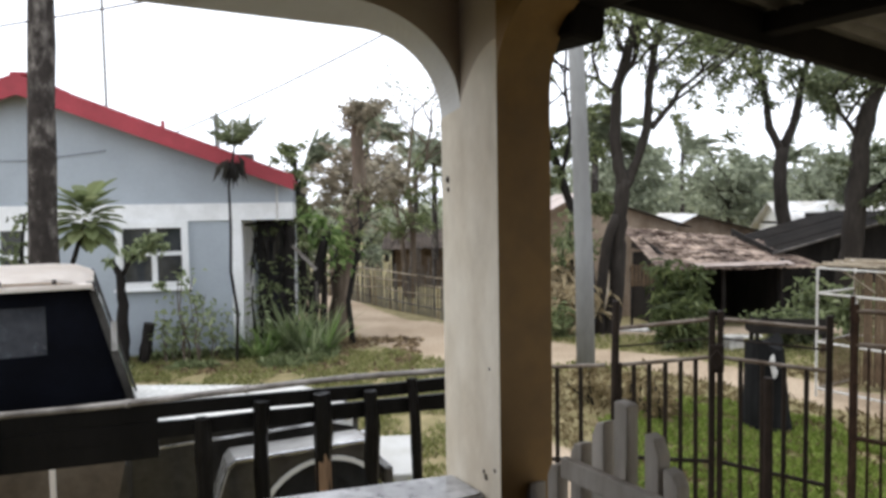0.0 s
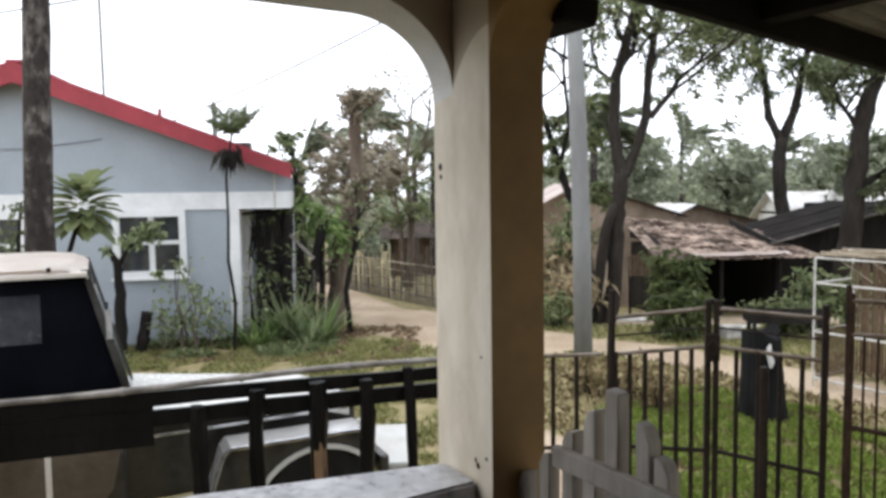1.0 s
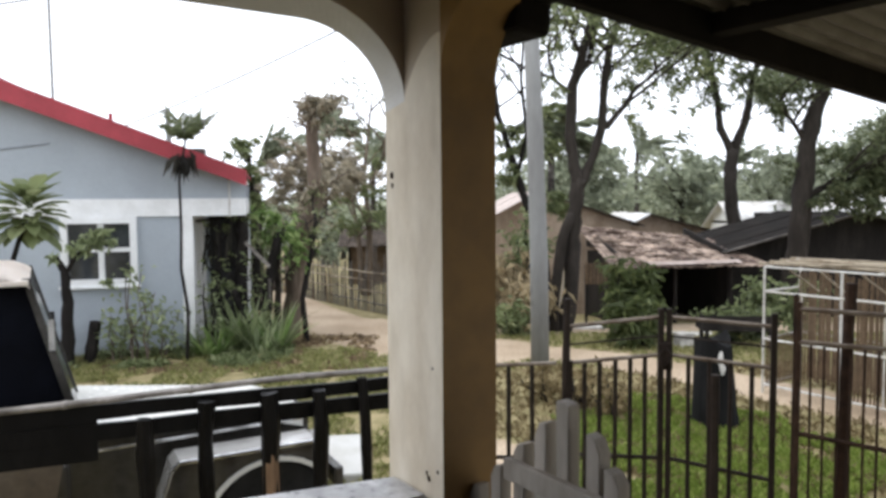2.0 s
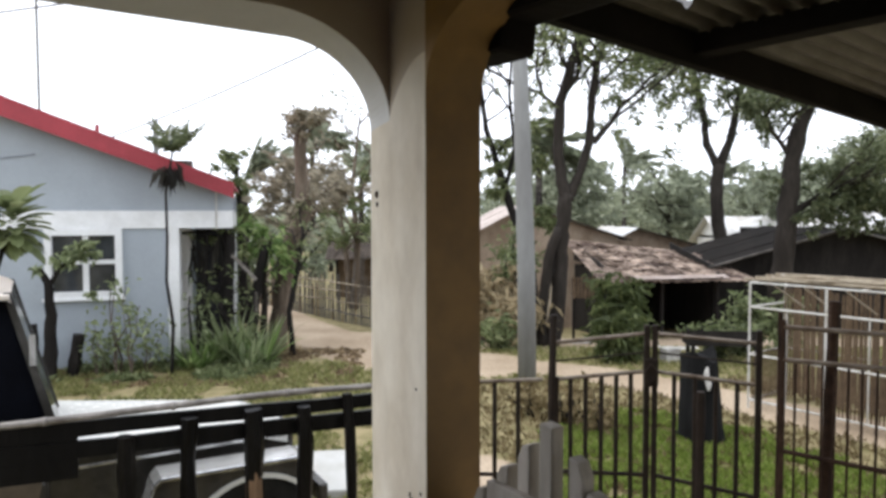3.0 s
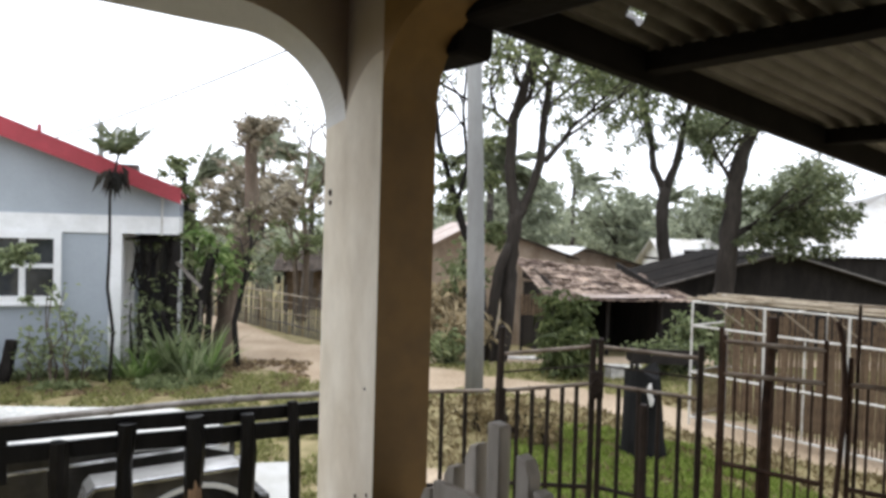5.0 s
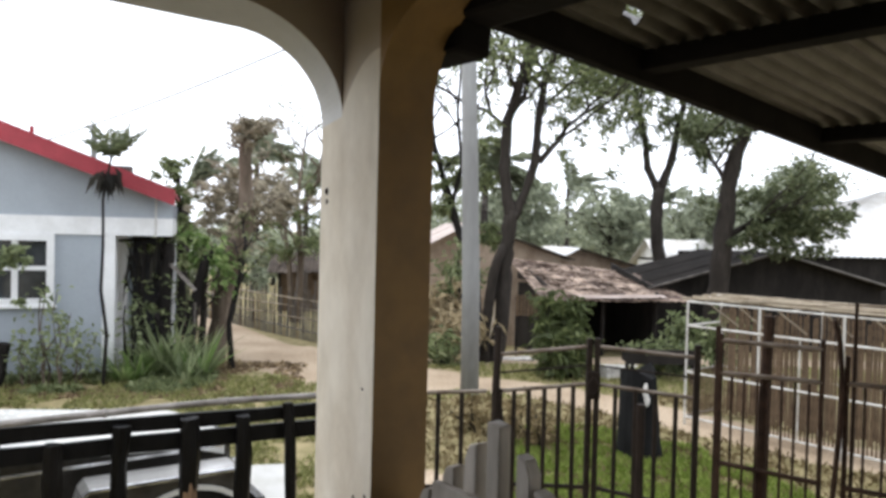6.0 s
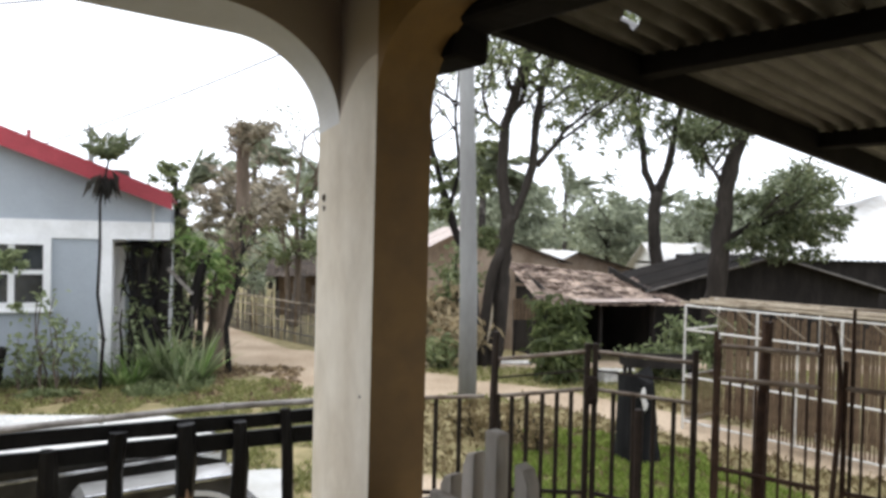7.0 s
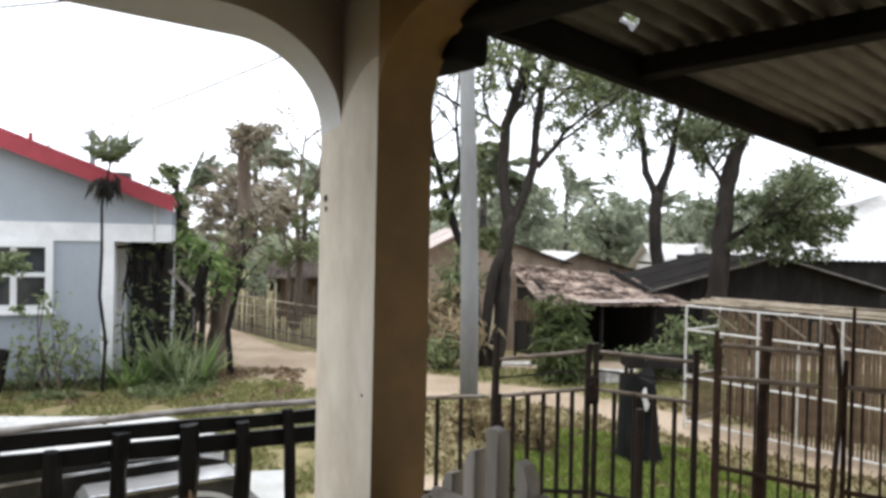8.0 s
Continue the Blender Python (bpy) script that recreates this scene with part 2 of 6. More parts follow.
def ground_material():
    m = bpy.data.materials.new("earth_and_grass")
    m.use_nodes = True
    n, l = m.node_tree.nodes, m.node_tree.links
    b = n["Principled BSDF"]
    b.inputs["Roughness"].default_value = 0.95
    b.inputs["Specular IOR Level"].default_value = 0.2
    tc = n.new("ShaderNodeTexCoord")
    att = n.new("ShaderNodeAttribute")
    att.attribute_name = "earth"
    def nz(scale, detail=6):
        q = n.new("ShaderNodeTexNoise")
        q.inputs["Scale"].default_value, q.inputs["Detail"].default_value = scale, detail
        l.new(tc.outputs["Object"], q.inputs["Vector"])
        return q
    def ramp(src, a, c, p0=0.35, p1=0.65):
        q = n.new("ShaderNodeValToRGB")
        q.color_ramp.elements[0].color, q.color_ramp.elements[1].color = (*a, 1), (*c, 1)
        q.color_ramp.elements[0].position, q.color_ramp.elements[1].position = p0, p1
        l.new(src, q.inputs[0])
        return q
    fine, mid, big = nz(26), nz(5), nz(0.9)
    earth = ramp(big.outputs["Fac"], (0.33, 0.255, 0.18), (0.46, 0.37, 0.275))
    earth2 = ramp(fine.outputs["Fac"], (0.75, 0.74, 0.72), (1.08, 1.07, 1.05))
    em = n.new("ShaderNodeMix")
    em.data_type, em.blend_type = "RGBA", "MULTIPLY"
    em.inputs["Factor"].default_value = 1.0
    l.new(earth.outputs[0], em.inputs[6]), l.new(earth2.outputs[0], em.inputs[7])
    grass = ramp(mid.outputs["Fac"], (0.165, 0.145, 0.066), (0.285, 0.235, 0.13))
    add = n.new("ShaderNodeMath")
    add.operation = "ADD"
    sub = n.new("ShaderNodeMath")
    sub.operation = "MULTIPLY_ADD"
    sub.inputs[1].default_value, sub.inputs[2].default_value = 0.7, -0.35
    l.new(mid.outputs["Fac"], sub.inputs[0])
    l.new(att.outputs["Fac"], add.inputs[0]), l.new(sub.outputs[0], add.inputs[1])
    edge = n.new("ShaderNodeMapRange")
    edge.inputs["From Min"].default_value, edge.inputs["From Max"].default_value = 0.35, 0.65
    l.new(add.outputs[0], edge.inputs["Value"])
    mix = n.new("ShaderNodeMix")
    mix.data_type = "RGBA"
    l.new(edge.outputs["Result"], mix.inputs["Factor"])
    l.new(grass.outputs[0], mix.inputs[6]), l.new(em.outputs[2], mix.inputs[7])
    l.new(mix.outputs[2], b.inputs["Base Color"])
    bp = n.new("ShaderNodeBump")
    bp.inputs["Strength"].default_value, bp.inputs["Distance"].default_value = 0.25, 0.015
    l.new(fine.outputs["Fac"], bp.inputs["Height"])
    l.new(bp.outputs[0], b.inputs["Normal"])
    return m


M_GROUND = ground_material()


# ---------------------------------------------------------------- mesh helpers
rnd = random.Random(7)


def part(name, bm, material, parent=None, label="", smooth=False):
    me = bpy.data.meshes.new(name)
    bm.normal_update()
    bm.to_mesh(me)
    bm.free()
    me.materials.append(material)
    if smooth:
        me.shade_smooth()
    ob = new(name, me)
    if parent is not None:
        ob.parent = parent
    if label:
        ob["label"] = label
    return ob


def base(name, m=None):
    ob = new(name)
    ob.empty_display_size = 0.1
    if m is not None:
        ob.matrix_world = m
    return ob


def again(ob, name, loc, parent, rot=(0, 0, 0), size=(1, 1, 1)):
    """One more piece on the same mesh."""
    o = new(name, ob.data)
    o.parent = parent
    o.location, o.rotation_euler, o.scale = loc, rot, size
    return o


def bx(bm, c, s, m=None, bev=0.0):
    """A box with centre c and size s; bev rounds its edges."""
    r = bmesh.ops.create_cube(bm, size=1.0)
    vs = r["verts"]
    bmesh.ops.scale(bm, verts=vs, vec=s)
    bmesh.ops.translate(bm, verts=vs, vec=c)
    if bev:
        es = list({e for v in vs for e in v.link_edges})
        g = bmesh.ops.bevel(bm, geom=es, offset=bev, segments=2, profile=0.6, affect="EDGES")
        vs = list({v for f in g["faces"] for v in f.verts} | {v for v in vs if v.is_valid})
    if m is not None:
        bmesh.ops.transform(bm, matrix=m, verts=vs)
    return vs


def box(c, s, m=None, bev=0.0):
    bm = bmesh.new()
    bx(bm, c, s, m, bev)
    return bm


def tube(bm, pts, rad, n=8, rough=0.0, cap=True):
    """A round, tapering limb along points; rad is one radius a point."""
    rings = []
    pts = [Vector(p) for p in pts]
    for i, p in enumerate(pts):
        d = (pts[min(i + 1, len(pts) - 1)] - pts[max(i - 1, 0)]).normalized()
        a = d.cross(Vector((0.13, 0.97, 0.21)) if abs(d.y) < 0.9 else Vector((1, 0, 0))).normalized()
        b = d.cross(a)
        r = rad[i] if isinstance(rad, (list, tuple)) else rad
        ring = []
        for k in range(n):
            t = 2 * math.pi * k / n
            w = 1 + (rnd.uniform(-rough, rough) if rough else 0)
            ring.append(bm.verts.new(p + (a * math.cos(t) + b * math.sin(t)) * r * w))
        rings.append(ring)
    for r0, r1 in zip(rings, rings[1:]):
        for k in range(n):
            bm.faces.new((r0[k], r0[(k + 1) % n], r1[(k + 1) % n], r1[k]))
    if cap:
        bm.faces.new(rings[0][::-1])
        bm.faces.new(rings[-1])


def pipe(pts, rad, n=8, rough=0.0):
    bm = bmesh.new()
    tube(bm, pts, rad, n, rough)
    return bm


def prism(bm, outline, depth, m=None):
    """A flat outline (x, z) given a thickness along y."""
    a = [bm.verts.new((x, 0, z)) for x, z in outline]
    b = [bm.verts.new((x, depth, z)) for x, z in outline]
    bm.faces.new(a)
    bm.faces.new(b[::-1])
    k = len(a)
    for i in range(k):
        bm.faces.new((a[(i + 1) % k], a[i], b[i], b[(i + 1) % k]))
    if m is not None:
        bmesh.ops.transform(bm, matrix=m, verts=a + b)
    bmesh.ops.recalc_face_normals(bm, faces=bm.faces)


def mesh_of(name, verts, faces, material, parent=None, smooth=False, label=""):
    me = bpy.data.meshes.new(name)
    me.from_pydata(verts, [], faces)
    me.materials.append(material)
    if smooth:
        me.shade_smooth()
    ob = new(name, me)
    if parent is not None:
        ob.parent = parent
    if label:
        ob["label"] = label
    return ob


class Leaves:
    """Collects many single leaf blades for one crown."""

    def __init__(self):
        self.v, self.f = [], []

    def blade(self, p, along, length, width, fold=0.25, bend=0.0):
        d = Vector(along).normalized()
        s = d.cross(Vector((rnd.uniform(-1, 1), rnd.uniform(-1, 1), rnd.uniform(-0.3, 1)))).normalized()
        u = s.cross(d)
        p = Vector(p)
        q = len(self.v)
        mid = p + d * length * 0.45 + u * bend * length * 0.3
        tip = p + d * length - Vector((0, 0, bend * length * 0.4))
        self.v += [p[:], (mid + s * width / 2 + u * fold * width)[:], tip[:], (mid - s * width / 2 + u * fold * width)[:]]
        self.f += [(q, q + 1, q + 2), (q, q + 2, q + 3)]

    def clump(self, c, r, count, length, width, wind=(0, 0, 0), flat=0.7):
        for _ in range(count):
            d = Vector((rnd.gauss(0, 1), rnd.gauss(0, 1), rnd.gauss(0, flat)))
            k = rnd.random() ** 0.45
            p = Vector(c) + Vector((d.x * r, d.y * r, d.z * r)) * 0.5 * k
            a = Vector((rnd.uniform(-1, 1), rnd.uniform(-1, 1), rnd.uniform(-0.9, 0.5))) + Vector(wind)
            self.blade(p, a, length * rnd.uniform(0.6, 1.3), width * rnd.uniform(0.7, 1.2), bend=rnd.uniform(0, 0.6))

    def frond(self, p, along, length, leaflet, sag=0.5, count=16, width=0.03, wind=(0, 0, 0)):
        """A feathered palm frond: leaflets on both sides of a sagging rib."""
        d = Vector(along).normalized()
        side = d.cross(Vector((0, 0, 1)))
        side = side.normalized() if side.length > 1e-3 else Vector((1, 0, 0))
        p = Vector(p)
        for i in range(count):
            t = (i + 1) / count
            q = p + d * length * t - Vector((0, 0, sag * length * t * t))
            ll = leaflet * math.sin(math.pi * min(1, 0.15 + t * 0.85)) + leaflet * 0.25
            for sg in (-1, 1):
                a = side * sg + d * 0.7 - Vector((0, 0, 0.1 + 0.45 * rnd.random())) + Vector(wind) * 0.7
                self.blade(q, a, ll * rnd.uniform(0.75, 1.15), width, bend=0.5)
        q = len(self.v)
        for i in range(7):
            t = i / 6
            c = p + d * length * t - Vector((0, 0, sag * length * t * t))
            w = 0.018 * (1.2 - t) * max(1, length)
            self.v += [(c + side * w)[:], (c - side * w)[:]]
        for i in range(6):
            self.f.append((q + 2 * i, q + 2 * i + 1, q + 2 * i + 3, q + 2 * i + 2))

    def put(self, name, material, parent=None, label=""):
        return mesh_of(name, self.v, self.f, material, parent, label=label)


def lerp(a, b, t):
    return tuple(a[i] + (b[i] - a[i]) * t for i in range(len(a)))


def crooked(a, b, n, amount):
    """Points from a to b with a natural waver."""
    out = []
    for i in range(n + 1):
        p = Vector(lerp(a, b, i / n))
        w = amount * math.sin(math.pi * i / n)
        out.append(p + Vector((rnd.uniform(-w, w), rnd.uniform(-w, w), rnd.uniform(-w, w) * 0.4)))
    return out


def grow(bm, tips, start, way, length, rad, level, wind, spread=0.6):
    """Branches that fork; tips collects where leaves sit."""
    end = Vector(start) + Vector(way) * length
    pts = crooked(start, end, 3, length * 0.06)
    tube(bm, pts, [rad, rad * 0.85, rad * 0.72, rad * 0.6], 6 if level > 1 else 5, 0.1)
    if level == 0:
        tips.append((end, Vector(way)))
        tips.append((Vector(lerp(start, end, 0.55)), Vector(way)))
        return
    for _ in range(rnd.choice((2, 3))):
        w = Vector(way) + Vector((rnd.gauss(0, spread), rnd.gauss(0, spread), rnd.gauss(0.1, spread * 0.6))) + Vector(wind) * 0.2
        grow(bm, tips, pts[rnd.choice((2, 3, 3))], w.normalized(), length * rnd.uniform(0.6, 0.85), rad * 0.58, level - 1, wind, spread)


def smoothstep(a, b, x):
    t = min(1.0, max(0.0, (x - a) / (b - a)))
    return t * t * (3 - 2 * t)


def ground_z(x, y):
    """The ground falls gently away towards the huts and the woods."""
    drop = 0.08 * max(0.0, y - 11.0) * smoothstep(1.5, 4.0, x) if y < 40 else 0.08 * 29 * smoothstep(1.5, 4.0, x)
    return -drop + 0.02 * noise.noise((x * 0.7, y * 0.7, 0.3))


# ---------------------------------------------------------------- ground
EARTH = [
    ([(-9.0, 30), (-4.4, 20), (-2.75, 17.2), (-1.85, 15.2), (-1.05, 13.5), (-0.4, 12.2)], 0.50),
    ([(-0.7, 13.0), (-0.1, 11.8), (0.5, 11.0), (1.2, 10.8)], 0.85),
    ([(0.8, 10.8), (1.6, 10.8), (2.95, 10.0), (4.0, 8.6), (5.1, 6.9), (6.8, 5.2), (12, 1)], 0.42),
    ([(1.0, 12.6), (3.2, 13.3), (6.0, 13.4), (10, 12.5)], 0.8),
    ([(0.85, 3.2), (0.9, 4.8), (0.75, 6.3)], 0.35),
    ([(2.4, 2.4), (3.4, 3.8), (5.4, 5.0)], 0.6),
]


def earthy(x, y):
    best = 0.0
    for line, half in EARTH:
        for (ax, ay), (cx, cy) in zip(line, line[1:]):
            ux, uy = cx - ax, cy - ay
            t = max(0.0, min(1.0, ((x - ax) * ux + (y - ay) * uy) / (ux * ux + uy * uy)))
            d = math.hypot(x - ax - ux * t, y - ay - uy * t)
            best = max(best, 1 - smoothstep(half * 0.7, half * 1.5, d))
    return best


def axis(lo, hi, step, far):
    a = list(np.arange(lo, hi, step))
    d, x = step, hi
    up = []
    while x < far:
        up.append(x)
        d *= 1.5
        x += d
    d, x = step, lo
    down = []
    while x > -far:
        d *= 1.5
        x -= d
        down.append(x)
    return down[::-1] + a + up


def build_ground():
    xs, ys = axis(-9, 11, 0.16, 900), axis(1.5, 20, 0.16, 900)
    verts = [(x, y, ground_z(x, y)) for y in ys for x in xs]
    w = len(xs)
    faces = [(j * w + i, j * w + i + 1, (j + 1) * w + i + 1, (j + 1) * w + i) for j in range(len(ys) - 1) for i in range(w - 1)]
    ob = mesh_of("ground", verts, faces, M_GROUND, smooth=True)
    at = ob.data.attributes.new("earth", "FLOAT", "POINT")
    at.data.foreach_set("value", [earthy(v[0], v[1]) for v in verts])
    tagged(ob, "sandy earth road and yard with worn grass", "ground", kind="structure")


build_ground()

# ---------------------------------------------------------------- porch (its own axes: x along the front wall, y outwards)
PORCH = pose(-0.005, 2.03, 0, 0, 0, 31.2)
FLOOR_Z, SILL_Z, CEIL_Z = 0.62, 1.45, 3.02
COL_W, COL_D, W1_T = 0.168, 0.265, 0.10


def corner(r, n=9):
    return [(math.sin(math.pi / 2 * i / n), 1 - math.cos(math.pi / 2 * i / n)) for i in range(n + 1)]


def front_arch_wall():
    """Front wall: parapet, one wide opening with rounded top corners, spandrel up to the ceiling."""
    bm = bmesh.new()
    left, pier = -2.75, -3.2
    # opening outline on the outer and on the inner face; the inner one is a little larger
    def outline(r, h, top):
        pts = []
        for k in range(25):
            a = math.pi / 2 * k / 24
            pts.append((-r * (1 - math.cos(a)), top - h + h * math.sin(a)))
        for k in range(25):
            a = math.pi / 2 * (1 - k / 24)
            pts.append((left + r * (1 - math.cos(a)), top - h + h * math.sin(a)))
        return pts
    outer, inner = outline(0.25, 0.22, 2.66), outline(0.33, 0.245, 2.705)
    def ring(pts, y):
        row = [bm.verts.new((x, y, z)) for x, z in pts]
        up = [bm.verts.new((x, y, CEIL_Z)) for x, z in pts]
        return row, up
    o, ou = ring(outer, 0.0)
    i, iu = ring(inner, -W1_T)
    k = len(o)
    for a in range(k - 1):
        bm.faces.new((o[a], ou[a], ou[a + 1], o[a + 1]))
        f = bm.faces.new((i[a], i[a + 1], iu[a + 1], iu[a]))
        f.material_index = 1
        bm.faces.new((o[a], o[a + 1], i[a + 1], i[a]))
        bm.faces.new((ou[a], iu[a], iu[a + 1], ou[a + 1]))
    # pier at the far end and the parapet below
    bx(bm, ((left - 4.3) / 2, -W1_T / 2, CEIL_Z / 2 + 0.15), (4.3 + left, W1_T, CEIL_Z - 0.3))
    bx(bm, (left / 2, -W1_T / 2, SILL_Z / 2 - 0.03), (-left, W1_T, SILL_Z - 0.06))
    ob = part("wall_front", bm, M_OUTWHITE)
    ob.data.materials.append(M_STUCCO)
    ob.matrix_world = PORCH
    return tagged(ob, "painted masonry porch wall with a wide round-cornered opening", "wall", kind="structure")


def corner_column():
    """Corner column: cream on the face towards the front opening, grey-tan above a curve, tan on the other."""
    bm = bmesh.new()
    def v(x, y, z):
        return bm.verts.new((x, y, z))
    # curve in which the cream ends on the inner face
    cream_edge = []
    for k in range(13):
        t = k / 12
        cream_edge.append((-W1_T - (COL_D - W1_T) * t, 2.472 + 0.135 * math.sin(t * math.pi / 2) ** 0.8))
    lo = [v(0, y, 0.3) for y, z in cream_edge]
    up = [v(0, y, z) for y, z in cream_edge]
    top = [v(0, y, CEIL_Z) for y, z in cream_edge]
    front_lo, front_up = v(0, 0, 0.3), v(0, 0, 2.462)
    front_mid = v(0, 0, CEIL_Z)
    bm.faces.new((front_lo, front_up, up[0], lo[0]))
    bm.faces.new((front_up, front_mid, top[0], up[0]))
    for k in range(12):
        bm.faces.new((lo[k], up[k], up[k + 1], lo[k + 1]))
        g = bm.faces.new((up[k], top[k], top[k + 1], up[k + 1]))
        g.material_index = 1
    # the face towards the gate side, then the two outer faces
    b0, b1, b2 = lo[-1], up[-1], top[-1]
    c0, c1 = v(COL_W, -COL_D, 0.3), v(COL_W, -COL_D, CEIL_Z)
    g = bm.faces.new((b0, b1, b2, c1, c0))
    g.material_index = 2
    d0, d1 = v(COL_W, 0, 0.3), v(COL_W, 0, CEIL_Z)
    bm.faces.new((c0, c1, d1, d0))
    bm.faces.new((d0, d1, front_mid, front_up, front_lo))
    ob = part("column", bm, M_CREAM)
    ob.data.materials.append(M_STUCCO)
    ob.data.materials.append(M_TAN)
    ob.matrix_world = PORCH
    return tagged(ob, "square porch column, cream and tan, with paint chips", "column", kind="structure")


def side_arch_wall():
    """Side wall over the gate: an arched opening that springs from the column."""
    bm = bmesh.new()
    far, rear = -1.55, -4.2
    def outline(r, h, top):
        pts = []
        for k in range(25):
            a = math.pi / 2 * k / 24
            pts.append((-COL_D - r * (1 - math.cos(a)), top - h + h * math.sin(a)))
        for k in range(25):
            a = math.pi / 2 * (1 - k / 24)
            pts.append((far + r * (1 - math.cos(a)), top - h + h * math.sin(a)))
        return pts
    inn, out = outline(0.26, 0.20, 2.71), outline(0.30, 0.27, 2.75)
    a = [bm.verts.new((0.0, y, z)) for y, z in inn]
    au = [bm.verts.new((0.0, y, CEIL_Z)) for y, z in inn]
    b = [bm.verts.new((COL_W, y, z)) for y, z in out]
    bu = [bm.verts.new((COL_W, y, CEIL_Z)) for y, z in out]
    for k in range(len(a) - 1):
        bm.faces.new((a[k], a[k + 1], au[k + 1], au[k]))
        bm.faces.new((b[k], bu[k], bu[k + 1], b[k + 1]))
        bm.faces.new((a[k], b[k], b[k + 1], a[k + 1]))
        bm.faces.new((au[k], au[k + 1], bu[k + 1], bu[k]))
    bx(bm, (COL_W / 2, (far + rear) / 2, CEIL_Z / 2 + 0.15), (COL_W, far - rear, CEIL_Z - 0.3))
    bmesh.ops.recalc_face_normals(bm, faces=bm.faces)
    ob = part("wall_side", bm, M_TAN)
    ob.matrix_world = PORCH
    return tagged(ob, "tan painted porch wall with an arched doorway", "wall", kind="structure")


front_arch_wall()
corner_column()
side_arch_wall()


def porch_shell():
    def setting(name, c, s, mat, label, cat):
        ob = part(name, box(c, s), mat)
        ob.matrix_world = PORCH
        tagged(ob, label, cat, kind="structure")
    setting("porch_floor", (-2.0, -2.0, FLOOR_Z - 0.38), (4.6, 4.2, 0.76), M_CONC, "bare grey concrete porch floor", "floor")
    setting("ceiling", (-2.0, -2.1, CEIL_Z + 0.06), (4.7, 4.6, 0.10), M_CEIL, "dull grey boarded porch ceiling", "ceiling")
    setting("wall_back", (-2.15, -4.28, 1.44), (4.7, 0.14, 3.14), M_TAN, "tan painted house wall behind the porch", "wall")
    setting("wall_end", (-4.42, -2.05, 1.44), (0.14, 4.3, 3.14), M_TAN, "tan painted end wall of the porch", "wall")
    # ledge on the parapet, its outer edge not quite true to the wall
    bm = bmesh.new()
    top = [(-2.75, -0.20), (-0.002, -0.20), (-0.002, -0.035), (-0.65, 0.115), (-1.2, 0.16), (-2.75, 0.16)]
    a = [bm.verts.new((x, y, SILL_Z)) for x, y in top]
    b = [bm.verts.new((x, y, SILL_Z - 0.075)) for x, y in top]
    bm.faces.new(a), bm.faces.new(b[::-1])
    for k in range(6):
        bm.faces.new((a[k], b[k], b[(k + 1) % 6], a[(k + 1) % 6]))
    bmesh.ops.bevel(bm, geom=list(bm.edges), offset=0.008, segments=2, affect="EDGES")
    bmesh.ops.recalc_face_normals(bm, faces=bm.faces)
    ob = part("ledge", bm, M_CONC)
    ob.matrix_world = PORCH
    tagged(ob, "wet bare concrete ledge on the porch parapet", "ledge", kind="structure")


porch_shell()


def corrugated(w, l, pitch=0.10, amp=0.030, nl=2, hole=None):
    """A corrugated sheet: ribs along x, w wide along y, with thickness."""
    n = int(w / pitch * 8)
    verts, faces = [], []
    for k in range(2):
        for i in range(n + 1):
            y = w * i / n
            z = amp * math.sin(2 * math.pi * y / pitch) - k * 0.003
            for j in range(nl):
                verts.append((l * j / (nl - 1), y, z))
    half = (n + 1) * nl
    for k in range(2):
        for i in range(n):
            for j in range(nl - 1):
                q = k * half + i * nl + j
                if hole and hole[0] < verts[q][0] < hole[1] and hole[2] < verts[q][1] < hole[3]:
                    continue
                f = (q, q + 1, q + nl + 1, q + nl)
                faces.append(f if k == 0 else f[::-1])
    return verts, faces


def lean_to():
    """Lean-to roof outside the doorway: ribbed sheets that fall away from the house on dark timbers."""
    root = base("lean_to_roof", PORCH @ pose(0.19, 0.17, 3.075, 0, 4.6, 0))
    y = 0.0
    for k in range(5):
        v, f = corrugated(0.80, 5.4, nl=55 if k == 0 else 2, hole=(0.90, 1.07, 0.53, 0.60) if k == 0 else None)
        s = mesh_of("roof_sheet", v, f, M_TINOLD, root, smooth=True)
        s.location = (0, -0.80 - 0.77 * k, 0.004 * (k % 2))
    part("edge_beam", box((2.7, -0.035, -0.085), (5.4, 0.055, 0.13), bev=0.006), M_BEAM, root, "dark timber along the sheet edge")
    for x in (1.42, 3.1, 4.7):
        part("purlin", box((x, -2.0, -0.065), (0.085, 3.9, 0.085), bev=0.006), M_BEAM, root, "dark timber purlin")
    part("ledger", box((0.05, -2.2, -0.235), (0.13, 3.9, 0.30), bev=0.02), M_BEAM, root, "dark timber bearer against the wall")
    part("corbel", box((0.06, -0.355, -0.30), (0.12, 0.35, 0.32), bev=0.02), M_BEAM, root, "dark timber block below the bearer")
    # posts that stand outside the view carry it
    for x, y in ((4.7, -3.7), (0.3, -3.9)):
        part("post", box((x, y, -1.55), (0.1, 0.1, 3.1 + 0.1), bev=0.008), M_BEAM, root)
    tagged(root, "lean-to roof of weathered corrugated sheets on dark timbers", "roof", kind="structure")


lean_to()


